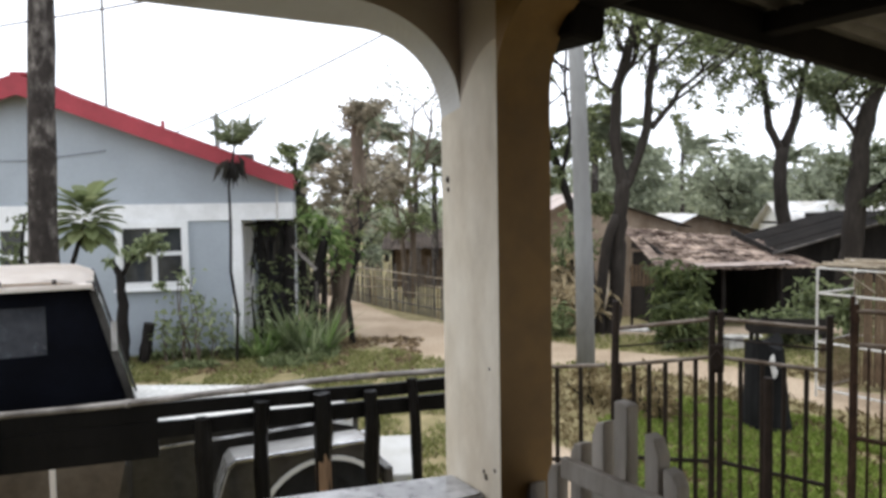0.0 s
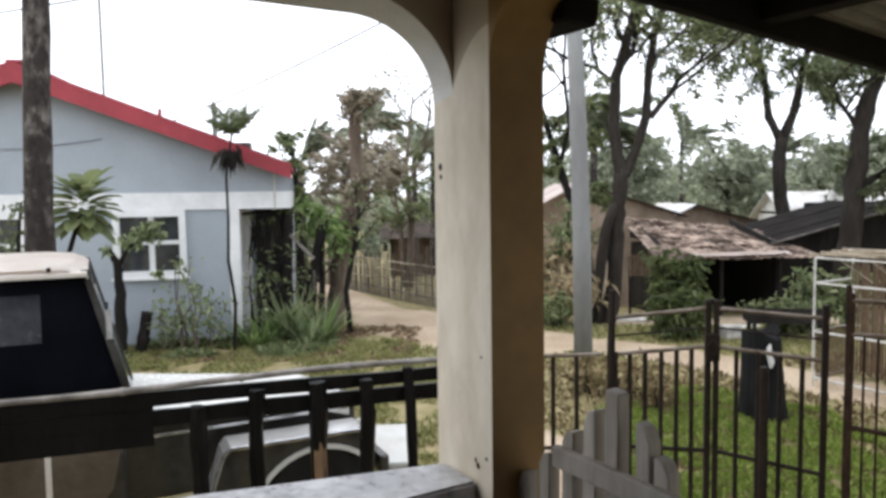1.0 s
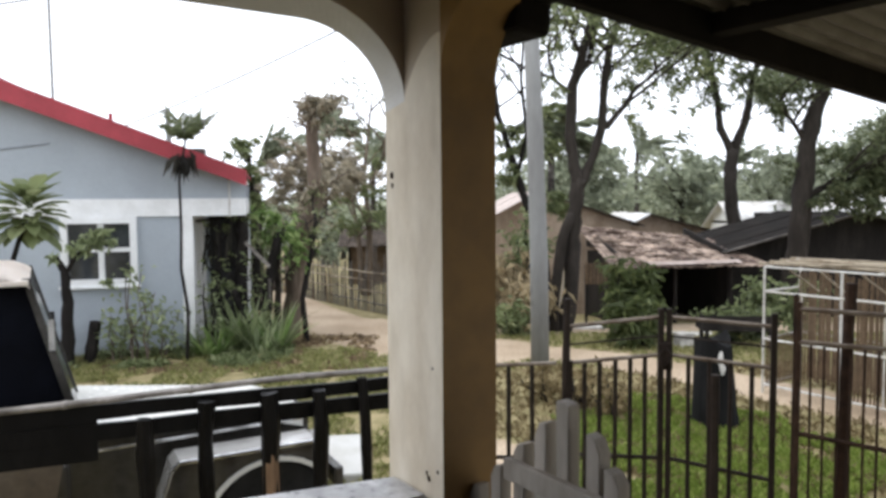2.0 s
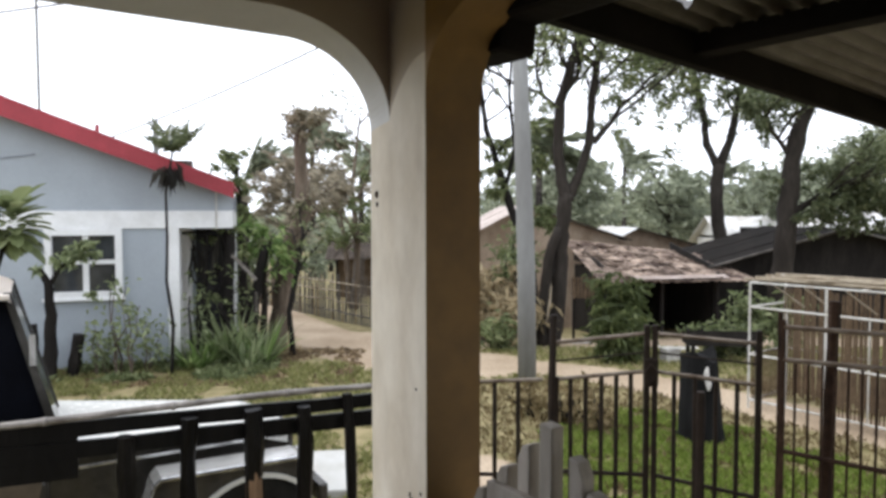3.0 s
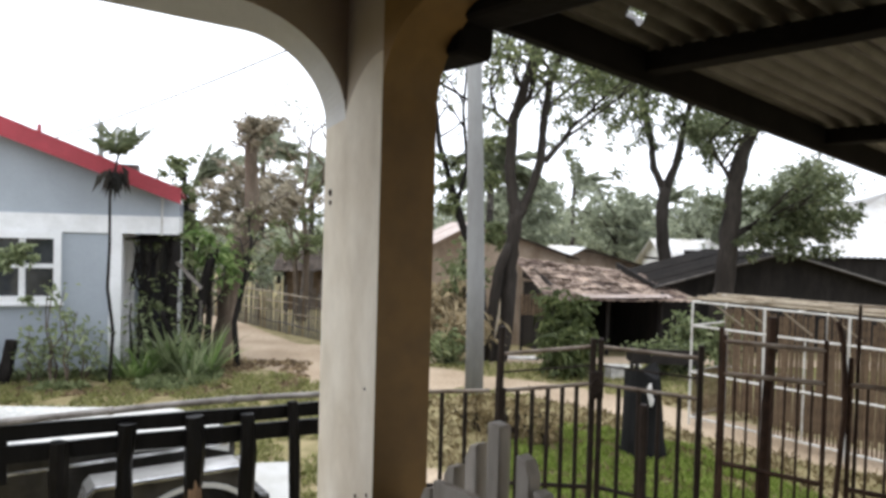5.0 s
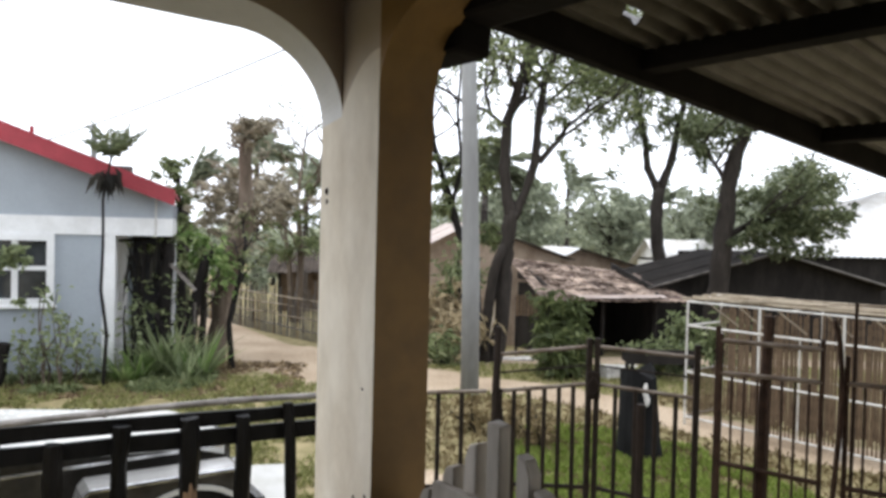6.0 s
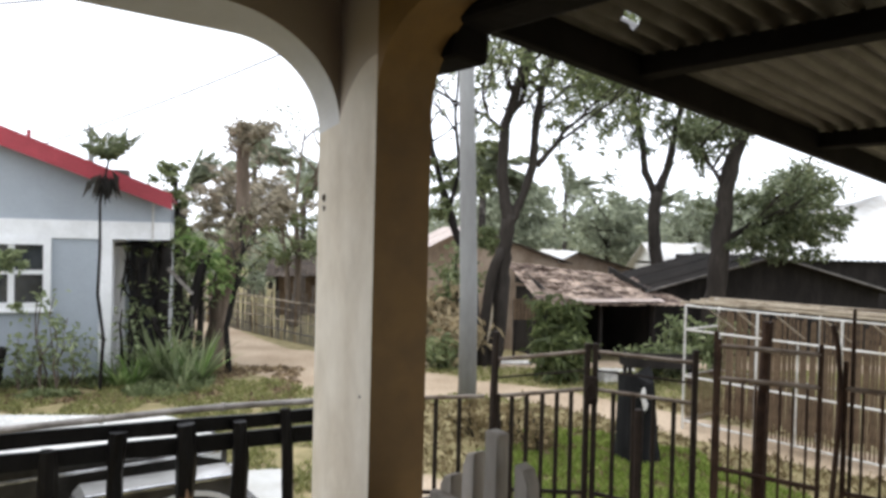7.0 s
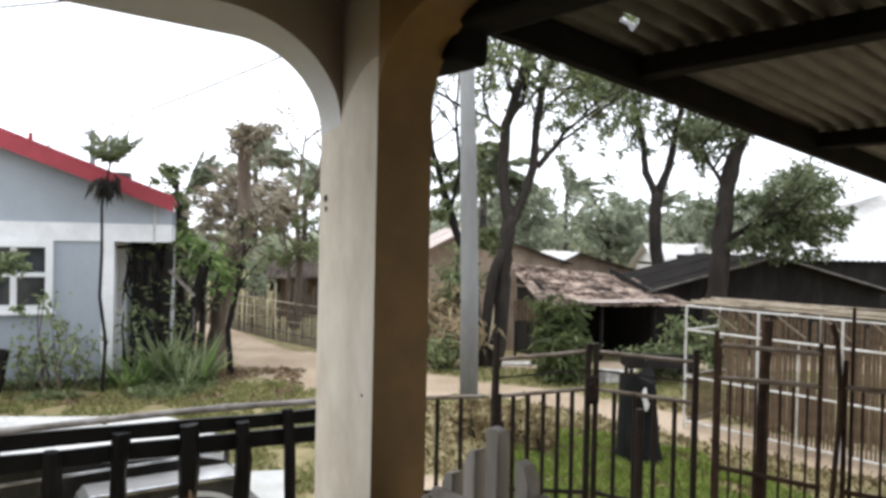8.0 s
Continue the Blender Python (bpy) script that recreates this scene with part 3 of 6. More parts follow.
def picket_gate():
    """Low garden gate of pointed pickets in the doorway, highest in the middle."""
    root = base("picket_gate", PORCH @ pose(0.1, 0, 0))
    tops = [(-0.175, 1.41), (-0.232, 1.49), (-0.309, 1.565), (-0.399, 1.64), (-0.474, 1.71), (-0.561, 1.765), (-0.648, 1.715), (-0.715, 1.655), (-0.79, 1.59), (-0.865, 1.51)]
    for edge, z in tops:
        w = 0.0205
        y = edge - w - 0.022
        lean = rnd.uniform(-0.004, 0.004)
        bm = bmesh.new()
        tallest = z > 1.76
        peak = 0.004 if tallest else rnd.uniform(0.028, 0.045)
        slope = 1 if y > -0.58 else -1
        a = [(-w, 0.70), (w, 0.70), (w + lean, z - (peak if slope > 0 else 0.0)), (lean + 0.3 * w * slope, z - peak * 0.2), (-w + lean, z - (peak if slope < 0 else 0.0))]
        prism(bm, a, 0.036, pose(0.017, y, 0, 0, rnd.uniform(-0.6, 0.6), 90))
        bmesh.ops.bevel(bm, geom=list(bm.edges), offset=0.003, segments=1, affect="EDGES")
        part("picket", bm, M_PICKET, root)
    part("top_rail", box((-0.031, -0.612, 1.574), (0.022, 0.37, 0.05), bev=0.004), M_PICKET, root)
    part("bottom_rail", box((-0.031, -0.55, 0.92), (0.022, 0.66, 0.055), bev=0.004), M_PICKET, root)
    tagged(root, "low weathered grey picket gate with an arched top", "gate")


picket_gate()

# ---------------------------------------------------------------- timber fence before the jeep
FENCE = pose(-0.02, 4.15, 0, 0, 0, 18.5)


def timber_fence():
    """Rough fence: leaning split posts, two dark boards, a bamboo pole on top. x runs along it, negative to the porch end."""
    root = base("timber_fence", FENCE)
    L = 4.6
    def rail(z0, z1, h, y, name):
        bm = bmesh.new()
        n = 14
        rows = []
        for k in range(n + 1):
            x = 0.35 - L * k / n
            z = z0 + (z1 - z0) * k / n + rnd.uniform(-0.006, 0.006)
            hh = h * rnd.uniform(0.9, 1.08) / 2
            rows.append([bm.verts.new((x, y + dy, z + dz)) for dy, dz in ((-0.014, -hh), (0.014, -hh), (0.014, hh), (-0.014, hh))])
        for p, q in zip(rows, rows[1:]):
            for k in range(4):
                bm.faces.new((p[k], q[k], q[(k + 1) % 4], p[(k + 1) % 4]))
        bm.faces.new(rows[0]), bm.faces.new(rows[-1][::-1])
        bmesh.ops.recalc_face_normals(bm, faces=bm.faces)
        part(name, bm, M_FENCEWOOD, root)
    rail(1.175, 1.185, 0.075, 0.02, "board")
    rail(1.075, 1.075, 0.085, 0.02, "board")
    pts = [(0.35 - L * k / 16, -0.01 + rnd.uniform(-0.006, 0.006), 1.243 + 0.018 * math.sin(k * 0.55) + 0.01 * k / 16) for k in range(17)]
    bm = bmesh.new()
    tube(bm, pts, [0.017 + 0.002 * (k % 2) for k in range(17)], 8, 0.05)
    for k in range(1, 16, 2):
        p = Vector(pts[k])
        tube(bm, [p - Vector((0.012, 0, 0)), p + Vector((0.012, 0, 0))], 0.0225, 8)
    part("bamboo_pole", bm, M_GREYBAMBOO, root, "wet grey bamboo pole", smooth=True)
    posts = [(-0.19, 1.235, 0.030, 0.05), (-0.43, 1.19, 0.040, -0.01), (-0.70, 1.20, 0.042, 0.02), (-1.02, 1.19, 0.042, 0.0), (-1.31, 1.13, 0.045, 0.0),
             (-2.3, 1.16, 0.042, -0.02), (-2.9, 1.18, 0.04, 0.0), (-3.5, 1.17, 0.04, 0.02)]
    for x, top, r, lean in posts:
        bm = bmesh.new()
        n = 6
        p = [(x + lean * (1 - k / n) * 1.0 + rnd.uniform(-0.006, 0.006), -0.035 + rnd.uniform(-0.004, 0.004), top * k / n) for k in range(n + 1)]
        tube(bm, p, [r * rnd.uniform(0.85, 1.15) for _ in p], 8, 0.16)
        post = part("post", bm, M_FENCEWOOD, root)
        if abs(x + 0.70) < 0.01:
            part("bare_wood", pipe([(x + 0.008, -0.036, 0.45), (x + 0.005, -0.036, 0.80), (x + 0.002, -0.036, 0.88)], [r * 1.08, r * 1.08, r * 0.9], 7, 0.06), M_BAREWOOD, post, "pale wood where bark is stripped")
    # wide dark planks fixed along the end by the porch
    for z0, h in ((1.128, 0.05), (0.985, 0.10)):
        bm = bmesh.new()
        bx(bm, (-3.0, 0.024, z0), (2.95, 0.024, h), pose(0, 0, 0), 0.004)
        part("plank", bm, M_FENCEWOOD, root)
    tagged(root, "rough dark timber fence topped with a bamboo pole", "fence")


timber_fence()

# ---------------------------------------------------------------- iron railing and gates
def rod(a, b, r, n=6):
    return pipe([a, b], r, n)


def iron_leaf(name, a, b, zt, zm, zl, count, label, mat=M_IRON, ends=(1.56, 1.56), bars_top=None, thick=0.0135, skip=()):
    """One leaf of railing from a to b on the plan: end posts, rails at three heights, round bars."""
    ang = math.degrees(math.atan2(b[1] - a[1], b[0] - a[0]))
    L = math.hypot(b[0] - a[0], b[1] - a[1])
    root = base(name, pose(a[0], a[1], 0, 0, 0, ang))
    for x, e in ((0, ends[0]), (L, ends[1])):
        if e:
            part("end_post", box((x, 0, e / 2), (0.034, 0.034, e) if mat is M_IRON else (0.022, 0.022, e), bev=0.004), mat, root)
    for z in (zt, zm, zl):
        if z:
            za, zb = z if isinstance(z, tuple) else (z, z)
            part("rail", pipe([(0, 0, za), (L, 0, zb)], 0.013, 8), M_IRONTOP if z in (zt, zm) else mat, root)
    if zt and mat is M_IRON:
        za, zb = [(p + q) / 2 for p, q in zip(zt, zm)]
        part("wire", pipe([(0, 0, za), (L, 0, zb)], 0.006, 5), mat, root)
    for k in range(1, count):
        if k in skip:
            continue
        x = L * k / count
        za, zb = zm if isinstance(zm, tuple) else (zm, zm)
        z = za + (zb - za) * k / count if bars_top is None else bars_top
        part("bar", pipe([(x, 0, 0.12), (x + rnd.uniform(-0.004, 0.004), 0, z)], thick, 6), mat, root)
    tagged(root, label, "gate" if "gate" in name else "railing", "iron gate and railing leaves")
    return root


iron_leaf("iron_railing", (0.10, 4.40), (0.95, 4.31), None, (1.20, 1.235), 0.66, 6, "low railing of rusty round iron bars", ends=(None, None))
iron_leaf("iron_gate", (1.03, 4.31), (1.565, 4.26), (1.455, 1.51), (1.235, 1.285), (0.68, 0.66), 6, "rusty iron gate leaf of round bars, closed", ends=(1.25, 1.56))
iron_leaf("iron_gate", (1.61, 4.25), (2.15, 4.06), (1.51, 1.475), (1.285, 1.235), (0.66, 0.58), 5, "rusty iron gate leaf of round bars, closed", ends=(1.56, 1.55))
iron_leaf("iron_gate", (2.00, 3.53), (2.38, 3.27), (1.655, 1.65), (1.49, 1.49), (1.03, 1.0), 8, "brown rusted iron gate leaf standing open", mat=M_RUST, ends=(1.69, 1.70), thick=0.0065)
iron_leaf("iron_gate", (2.46, 3.20), (2.85, 2.95), None, (1.50, 1.49), (1.0, 0.98), 6, "brown rusted iron gate leaf standing open", mat=M_RUST, ends=(1.63, 1.6), thick=0.0065)


def gate_lock():
    root = base("gate_lock", pose(1.588, 4.255, 1.28, 0, 0, -12))
    part("case", box((0, 0, 0), (0.085, 0.06, 0.17), bev=0.016), M_IRON, root)
    part("chain", pipe([(0, -0.03, 0.05), (0.035, -0.035, 0.0), (0.0, -0.035, -0.06), (-0.035, -0.03, 0.0), (0, -0.03, 0.05)], 0.008, 6), M_IRON, root)
    tagged(root, "black iron gate lock bound with a chain", "lock")


gate_lock()


def gate_post(x, y, h, r, mat, label, lean=(0, 0), name="gate_post"):
    n = 8
    bm = bmesh.new()
    tube(bm, [(x + lean[0] * k / n, y + lean[1] * k / n, h * k / n) for k in range(n + 1)], [r * rnd.uniform(0.9, 1.1) for _ in range(n + 1)], 8, 0.08)
    ob = part(name, bm, mat)
    tagged(ob, label, "post")


gate_post(0.985, 4.31, 1.62, 0.022, M_IRON, "thin dark iron gate post", lean=(0.03, 0.0))
gate_post(2.16, 3.45, 1.79, 0.028, M_RUST, "thick rusted gate post", lean=(0.05, 0))
gate_post(1.785, 4.0, 1.22, 0.027, M_IRON, "short thick dark gate post")
gate_post(2.02, 3.60, 1.72, 0.013, M_RUST, "thin brown rusted post")
gate_post(2.505, 3.21, 1.88, 0.009, M_RUST, "thin rusted iron rod standing upright", name="iron_rod")


def bent_rod():
    bm = bmesh.new()
    tube(bm, [(2.37, 3.2, 0.0), (2.40, 3.2, 0.9), (2.435, 3.2, 1.35), (2.43, 3.2, 1.55), (2.415, 3.2, 1.70), (2.385, 3.2, 1.80)], 0.013, 7)
    ob = part("bent_rod", bm, M_RUST, smooth=True)
    tagged(ob, "bent rusty iron rod hooked at its top", "rod")


bent_rod()

# ---------------------------------------------------------------- grey house with the red roof
HY = 11.2          # plane of its gable wall


def house():
    root = base("grey_house", pose(-2.27, HY, 0, 0, 0, 10) @ Matrix.Translation((2.27, 0, 0)))
    xl, xr, xp = -9.7, -2.27, -3.03        # left end, right end of the roofed front, right end of the closed room
    ridge_x, ridge_z, eave_z = -5.96, 3.93, 2.62
    T = 0.15
    # closed wall below the band, with window openings
    def wall_piece(x0, x1, z0, z1, name="wall", mat=M_GREYWALL, y0=0.0, y1=T):
        return part(name, box(((x0 + x1) / 2, (y0 + y1) / 2, (z0 + z1) / 2), (x1 - x0, y1 - y0, z1 - z0)), mat, root)
    wins = [(-4.82, -3.80), (-6.89, -5.96)]
    edges = [xl] + [e for w in sorted(wins) for e in w] + [-3.19]
    for k in range(0, len(edges), 2):
        wall_piece(edges[k], edges[k + 1], -0.1, 2.02)
    for w in wins:
        wall_piece(w[0], w[1], -0.1, 1.03)
    wall_piece(-3.19, xp, -0.1, 2.02, "pilaster", M_HOUSEWHITE, -0.025, T)
    wall_piece(xl, xr, 2.0205, 2.275, "band", M_HOUSEWHITE, -0.03, T)
    # gable above the band
    bm = bmesh.new()
    prism(bm, [(xl, 2.277), (xr, 2.277), (xr, eave_z - 0.02), (ridge_x, ridge_z), (xl, eave_z - 0.02)], T)
    part("gable", bm, M_GREYWALL, root)
    # other walls of the closed room, floor of the open corner
    wall_piece(xp - T, xp, -0.1, 2.5, "wall", M_HOUSEWHITE, T, 2.2)
    wall_piece(xl, xl + T, -0.1, 2.5, "wall", M_GREYWALL, T, 2.2)
    wall_piece(xl, xr, -0.1, 2.5, "wall", M_GREYWALL, 2.2, 2.35)
    wall_piece(xp, xr, -0.1, 0.16, "porch_step", M_CONC, 0.1, 2.2)
    part("porch_post", box((xr - 0.08, 2.1, 1.1), (0.14, 0.14, 2.3), bev=0.01), M_HOUSEWHITE, root)
    part("beam", box((xr - 0.06, 1.18, 2.13), (0.12, 2.04, 0.22)), M_HOUSEWHITE, root)
    part("porch_ceiling", box(((xp + xr) / 2, 1.2, 2.27), (xr - xp - 0.02, 2.0, 0.03)), M_HOUSEWHITE, root)
    # dark slab on the rear wall: shade of the open corner put into its colour
    part("door", box(((xp + xr) / 2 - 0.03, 2.185, 1.09), (xr - xp - 0.2, 0.03, 1.86)), M_DARK, root, "dark slab whose colour stands for the shade in the recess")
    # roof: two slopes of red sheet with a deep red fascia along the gable
    for sx in (-1, 1):
        ex = xr + 0.03 if sx > 0 else xl - 0.03
        run, rise = abs(ex - ridge_x), ridge_z + 0.13 - (eave_z + 0.02)
        n = 40
        v, f = [], []
        for i in range(n + 1):
            y = -0.28 + 2.75 * i / n
            for j in (0, 1):
                for dz in (0.0, -0.03):
                    v.append((ridge_x + (ex - ridge_x) * j, y, ridge_z + 0.13 - rise * j + dz + 0.012 * (i % 2)))
        for i in range(n):
            q = i * 4
            f += [(q, q + 2, q + 6, q + 4), (q + 1, q + 5, q + 7, q + 3), (q, q + 4, q + 5, q + 1), (q + 2, q + 3, q + 7, q + 6)]
        mesh_of("roof", v, f, M_RED, root)
        bm = bmesh.new()
        tz0, tz1 = ridge_z + 0.17, eave_z + 0.06
        prism(bm, [(ridge_x, tz0), (ex, tz1), (ex, tz1 - 0.225), (ridge_x, tz0 - 0.29)], 0.035, pose(0, -0.31, 0))
        part("fascia", bm, M_RED, root, "red painted fascia board")
    part("ridge_cap", box((ridge_x, 1.1, ridge_z + 0.185), (0.22, 2.6, 0.05), bev=0.015), M_RED, root)
    # small vent box near the lower edge and a peg on the slope
    part("vent", box((-2.98, 0.25, 2.96), (0.28, 0.3, 0.11), pose(0, 0, 0, 0, 0, 0), bev=0.01), M_TINOLD, root, "small grey box on the roof")
    part("peg", box((-4.12, 0.1, 3.43), (0.05, 0.05, 0.15), bev=0.006), M_RED, root)
    # downpipe stub and corner trim at the eave
    part("downpipe", pipe([(-2.5, -0.05, 2.58), (-2.5, -0.05, 2.0)], 0.012, 6), M_PIPE, root)
    # windows: white frames, cross bars, dark panes
    for x0, x1 in wins:
        z0, z1 = 1.03, 2.02
        w = base("window")
        w.parent = root
        fr = 0.095
        bm = bmesh.new()
        for c, s in ((((x0 + x1) / 2, 0, z1 - fr / 2), (x1 - x0, 0.1, fr)), (((x0 + x1) / 2, 0, z0 + fr / 2), (x1 - x0, 0.1, fr)),
                     ((x0 + fr / 2, 0, (z0 + z1) / 2), (fr, 0.1, z1 - z0 - 2 * fr)), ((x1 - fr / 2, 0, (z0 + z1) / 2), (fr, 0.1, z1 - z0 - 2 * fr))):
            bx(bm, c, s)
        part("frame", bm, M_HOUSEWHITE, w)
        cx, cz = (x0 + x1) / 2 + 0.02, (z0 + z1) / 2 + 0.02
        part("mullion", box((cx, 0.01, (z0 + z1) / 2), (0.075, 0.05, z1 - z0 - 2 * fr)), M_HOUSEWHITE, w)
        part("glazing_bar", box(((x0 + x1) / 2, 0.008, cz), (x1 - x0 - 2 * fr, 0.045, 0.06)), M_HOUSEWHITE, w)
        part("sill", box(((x0 + x1) / 2, -0.035, z0 - 0.015), (x1 - x0 + 0.06, 0.1, 0.04), bev=0.006), M_HOUSEWHITE, w)
        for px0, px1 in ((x0 + fr, cx - 0.0375), (cx + 0.0375, x1 - fr)):
            for pz0, pz1 in ((z0 + fr, cz - 0.03), (cz + 0.03, z1 - fr)):
                part("pane", box(((px0 + px1) / 2, 0.035, (pz0 + pz1) / 2), (px1 - px0 + 0.01, 0.006, pz1 - pz0 + 0.01)), M_GLASS, w)
    # a chain of cable stapled along the gable
    part("cable", pipe([(-9.0, -0.02, 2.98), (-6.9, -0.02, 2.90), (-5.9, -0.02, 2.92), (-5.0, -0.02, 3.04), (-4.9, -0.02, 3.06)], 0.005, 5), M_WIRE, root)
    tagged(root, "single-storey grey rendered house with white trim and red roof", "house")


house()


def mast(x, y, z0, z1, r, label):
    ob = part("antenna_mast", pipe([(x, y, z0), (x - 0.03, y, z1)], r, 6), M_CONCPOLE)
    tagged(ob, label, "mast")


mast(-8.95, 20.0, 0.0, 9.4, 0.04, "tall thin grey antenna mast behind the house")
mast(-4.95, 16.5, 0.0, 4.25, 0.06, "grey pole behind the red-roofed house")

# ---------------------------------------------------------------- jeep
def jeep():
    """Old open-sided jeep, nose to the road. x runs forward, y to its far side, from the outer front corner of the near wing."""
    root = base("jeep", pose(-0.45, 4.55, 0, 0, 0, 25))
    hood_z, cowl_s, W = 0.93, -1.44, 1.50
    # bonnet: crowned, narrower and lower towards the nose
    bm = bmesh.new()
    n = 10
    rows = []
    for i in range(8):
        f = i / 7
        s = cowl_s + (-0.03 - cowl_s) * f
        y0, y1 = 0.26 + 0.10 * f, 1.30 - 0.33 * f
        zt = 1.0 - 0.105 * f - 0.05 * max(0.0, f - 0.85) / 0.15
        row = []
        for k in range(n + 1):
            t = k / n
            row.append(bm.verts.new((s, y0 + (y1 - y0) * t, zt - 0.035 * (2 * t - 1) ** 6)))
        row = [bm.verts.new((s, y0 - 0.004, zt - 0.12)), *row, bm.verts.new((s, y1 + 0.004, zt - 0.12))]
        rows.append(row)
    for a, b in zip(rows, rows[1:]):
        for k in range(len(a) - 1):
            bm.faces.new((a[k], b[k], b[k + 1], a[k + 1]))
    bm.faces.new(rows[-1])
    part("bonnet", bm, M_HOOD, root, "grey bonnet with the sky's gleam put into its pale colour", smooth=False)
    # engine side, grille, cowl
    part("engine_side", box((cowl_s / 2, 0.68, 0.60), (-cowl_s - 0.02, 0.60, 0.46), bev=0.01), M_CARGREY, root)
    part("trim_strip", box((cowl_s / 2 - 0.1, 0.29, 0.80), (-cowl_s + 0.1, 0.012, 0.02), pose(0, 0, 0, 0, 0, 2.0), bev=0.004), M_CHROME, root, "bright metal strip")
    g = part("grille", box((-0.005, 0.67, 0.60), (0.04, 0.60, 0.46), bev=0.01), M_CARGREY, root)
    for k in range(7):
        part("slot", box((0.018, 0.43 + 0.08 * k, 0.64), (0.012, 0.035, 0.3), bev=0.004), M_CHROME, g)
    for y in (0.30, 1.04):
        bm = bmesh.new()
        tube(bm, [(0.0, y, 0.62), (0.05, y, 0.62)], [0.09, 0.085], 14)
        part("headlight", bm, M_CHROME, root)
    part("cowl", box((cowl_s - 0.10, W / 2, 0.67), (0.26, W - 0.26, 0.62), bev=0.03), M_CARGREY, root)
    bm = bmesh.new()
    tube(bm, [(cowl_s - 0.05, 0.12, 0.86), (cowl_s - 0.05, 0.09, 0.93)], [0.03, 0.02], 8)
    part("hinge", bm, M_CHROME, root)
    # wings: flat top that turns down, cut round the wheel
    for side in (0, 1):
        bm = bmesh.new()
        r, cx, cz = 0.42, -0.33, 0.235
        arc = [(cx + r * math.cos(a), cz + r * math.sin(a)) for a in [math.radians(40 + 122 * k / 14) for k in range(15)]]
        def upper(x):
            return 0.743 if x > -0.865 and x < -0.06 else 0.743 - 0.035 * min(1.0, (x + 0.06) / 0.06) if x >= -0.06 else 0.71
        for (ax, az), (nx, nz) in zip(arc, arc[1:]):
            tx, ux = min(ax, 0.0), min(nx, 0.0)
            prism(bm, [(ax, az), (nx, nz), (ux, upper(ux)), (tx, upper(tx))], 0.03)
        ex, ez = arc[-1]
        prism(bm, [(-1.00, 0.42), (-0.90, 0.38), (ex, ez), (ex, 0.743), (-0.865, 0.743), (-0.90, 0.71)], 0.03)
        bmesh.ops.remove_doubles(bm, verts=bm.verts, dist=0.0005)
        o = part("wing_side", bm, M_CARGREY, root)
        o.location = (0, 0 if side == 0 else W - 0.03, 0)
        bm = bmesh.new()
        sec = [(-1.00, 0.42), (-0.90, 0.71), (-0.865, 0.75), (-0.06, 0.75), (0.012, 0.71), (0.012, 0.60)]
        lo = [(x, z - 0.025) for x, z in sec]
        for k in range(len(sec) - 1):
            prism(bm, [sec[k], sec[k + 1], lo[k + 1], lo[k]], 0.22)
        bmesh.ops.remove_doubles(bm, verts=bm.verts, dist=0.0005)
        o = part("wing_top", bm, M_WINGLIT, root, "wing top with its highlight put into the silver colour")
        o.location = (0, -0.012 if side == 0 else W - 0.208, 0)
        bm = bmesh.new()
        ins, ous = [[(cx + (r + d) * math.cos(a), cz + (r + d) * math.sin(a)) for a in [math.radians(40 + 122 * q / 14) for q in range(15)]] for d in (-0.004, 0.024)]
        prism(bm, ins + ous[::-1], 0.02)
        # Pale colour paints the highlight round the arch.
        o = part("arch_lip", bm, M_HOOD, root, "wheel arch lip coloured pale as a highlight")
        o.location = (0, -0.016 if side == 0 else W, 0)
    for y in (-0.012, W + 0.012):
        # Chrome bead added for the highlight along the rounded wing edge.
        part("wing_bead", pipe([(-0.905, y, 0.70), (-0.865, y, 0.736), (-0.06, y, 0.736), (0.0, y, 0.71)], 0.016, 10), M_CHROME, root, "rolled wing edge with a chrome bead added as its highlight")
    # wheels
    for s, y in ((-0.33, 0.15), (-0.33, W - 0.15), (-2.35, 0.13), (-2.35, W - 0.13)):
        w = base("wheel")
        w.parent = root
        w.location = (s, y, 0.34)
        bm = bmesh.new()
        prof = [(-0.09, 0.20), (-0.10, 0.30), (-0.07, 0.34), (0.07, 0.34), (0.10, 0.30), (0.09, 0.20)]
        m = 26
        rg = [[bm.verts.new((rr * math.cos(2 * math.pi * k / m), yy, rr * math.sin(2 * math.pi * k / m))) for k in range(m)] for yy, rr in prof]
        for a, b in zip(rg, rg[1:]):
            for k in range(m):
                bm.faces.new((a[k], a[(k + 1) % m], b[(k + 1) % m], b[k]))
        part("tyre", bm, M_RUBBER, w, "black tyre")
        part("rim", pipe([(0, -0.06, 0), (0, 0.06, 0)], 0.205, 18), M_RUBBER, w)
    # tub and doors
    part("tub", box((-2.25, W / 2, 0.52), (1.65, W - 0.06, 0.62), bev=0.03), M_CARGREY, root)
    bm = bmesh.new()
    out = [(-1.50, 1.06), (-1.43, 0.9), (-1.49, 0.62), (-1.63, 0.42), (-2.10, 0.36), (-2.10, 1.06)]
    prism(bm, out, 0.03)
    o = part("door", bm, M_CARBROWN, root, "dusty tan door panel with rounded corner")
    o.location = (0, 0.0, 0)
    for x in (-1.80,):
        part("door_rib", box((x, -0.006, 0.72), (0.03, 0.012, 0.55), bev=0.005), M_CARCREAM, root)
    o = part("rear_panel", box((-2.62, 0.012, 0.72), (1.0, 0.03, 0.66), bev=0.008), M_CARBROWN, root)
    part("side_sill", box((-2.2, 0.03, 1.04), (1.75, 0.05, 0.10), bev=0.01), M_TARP, root)
    CW = 1.02                          # the cabin is narrower than the body
    # canvas top sides with clear window, leaning windscreen post
    bm = bmesh.new()
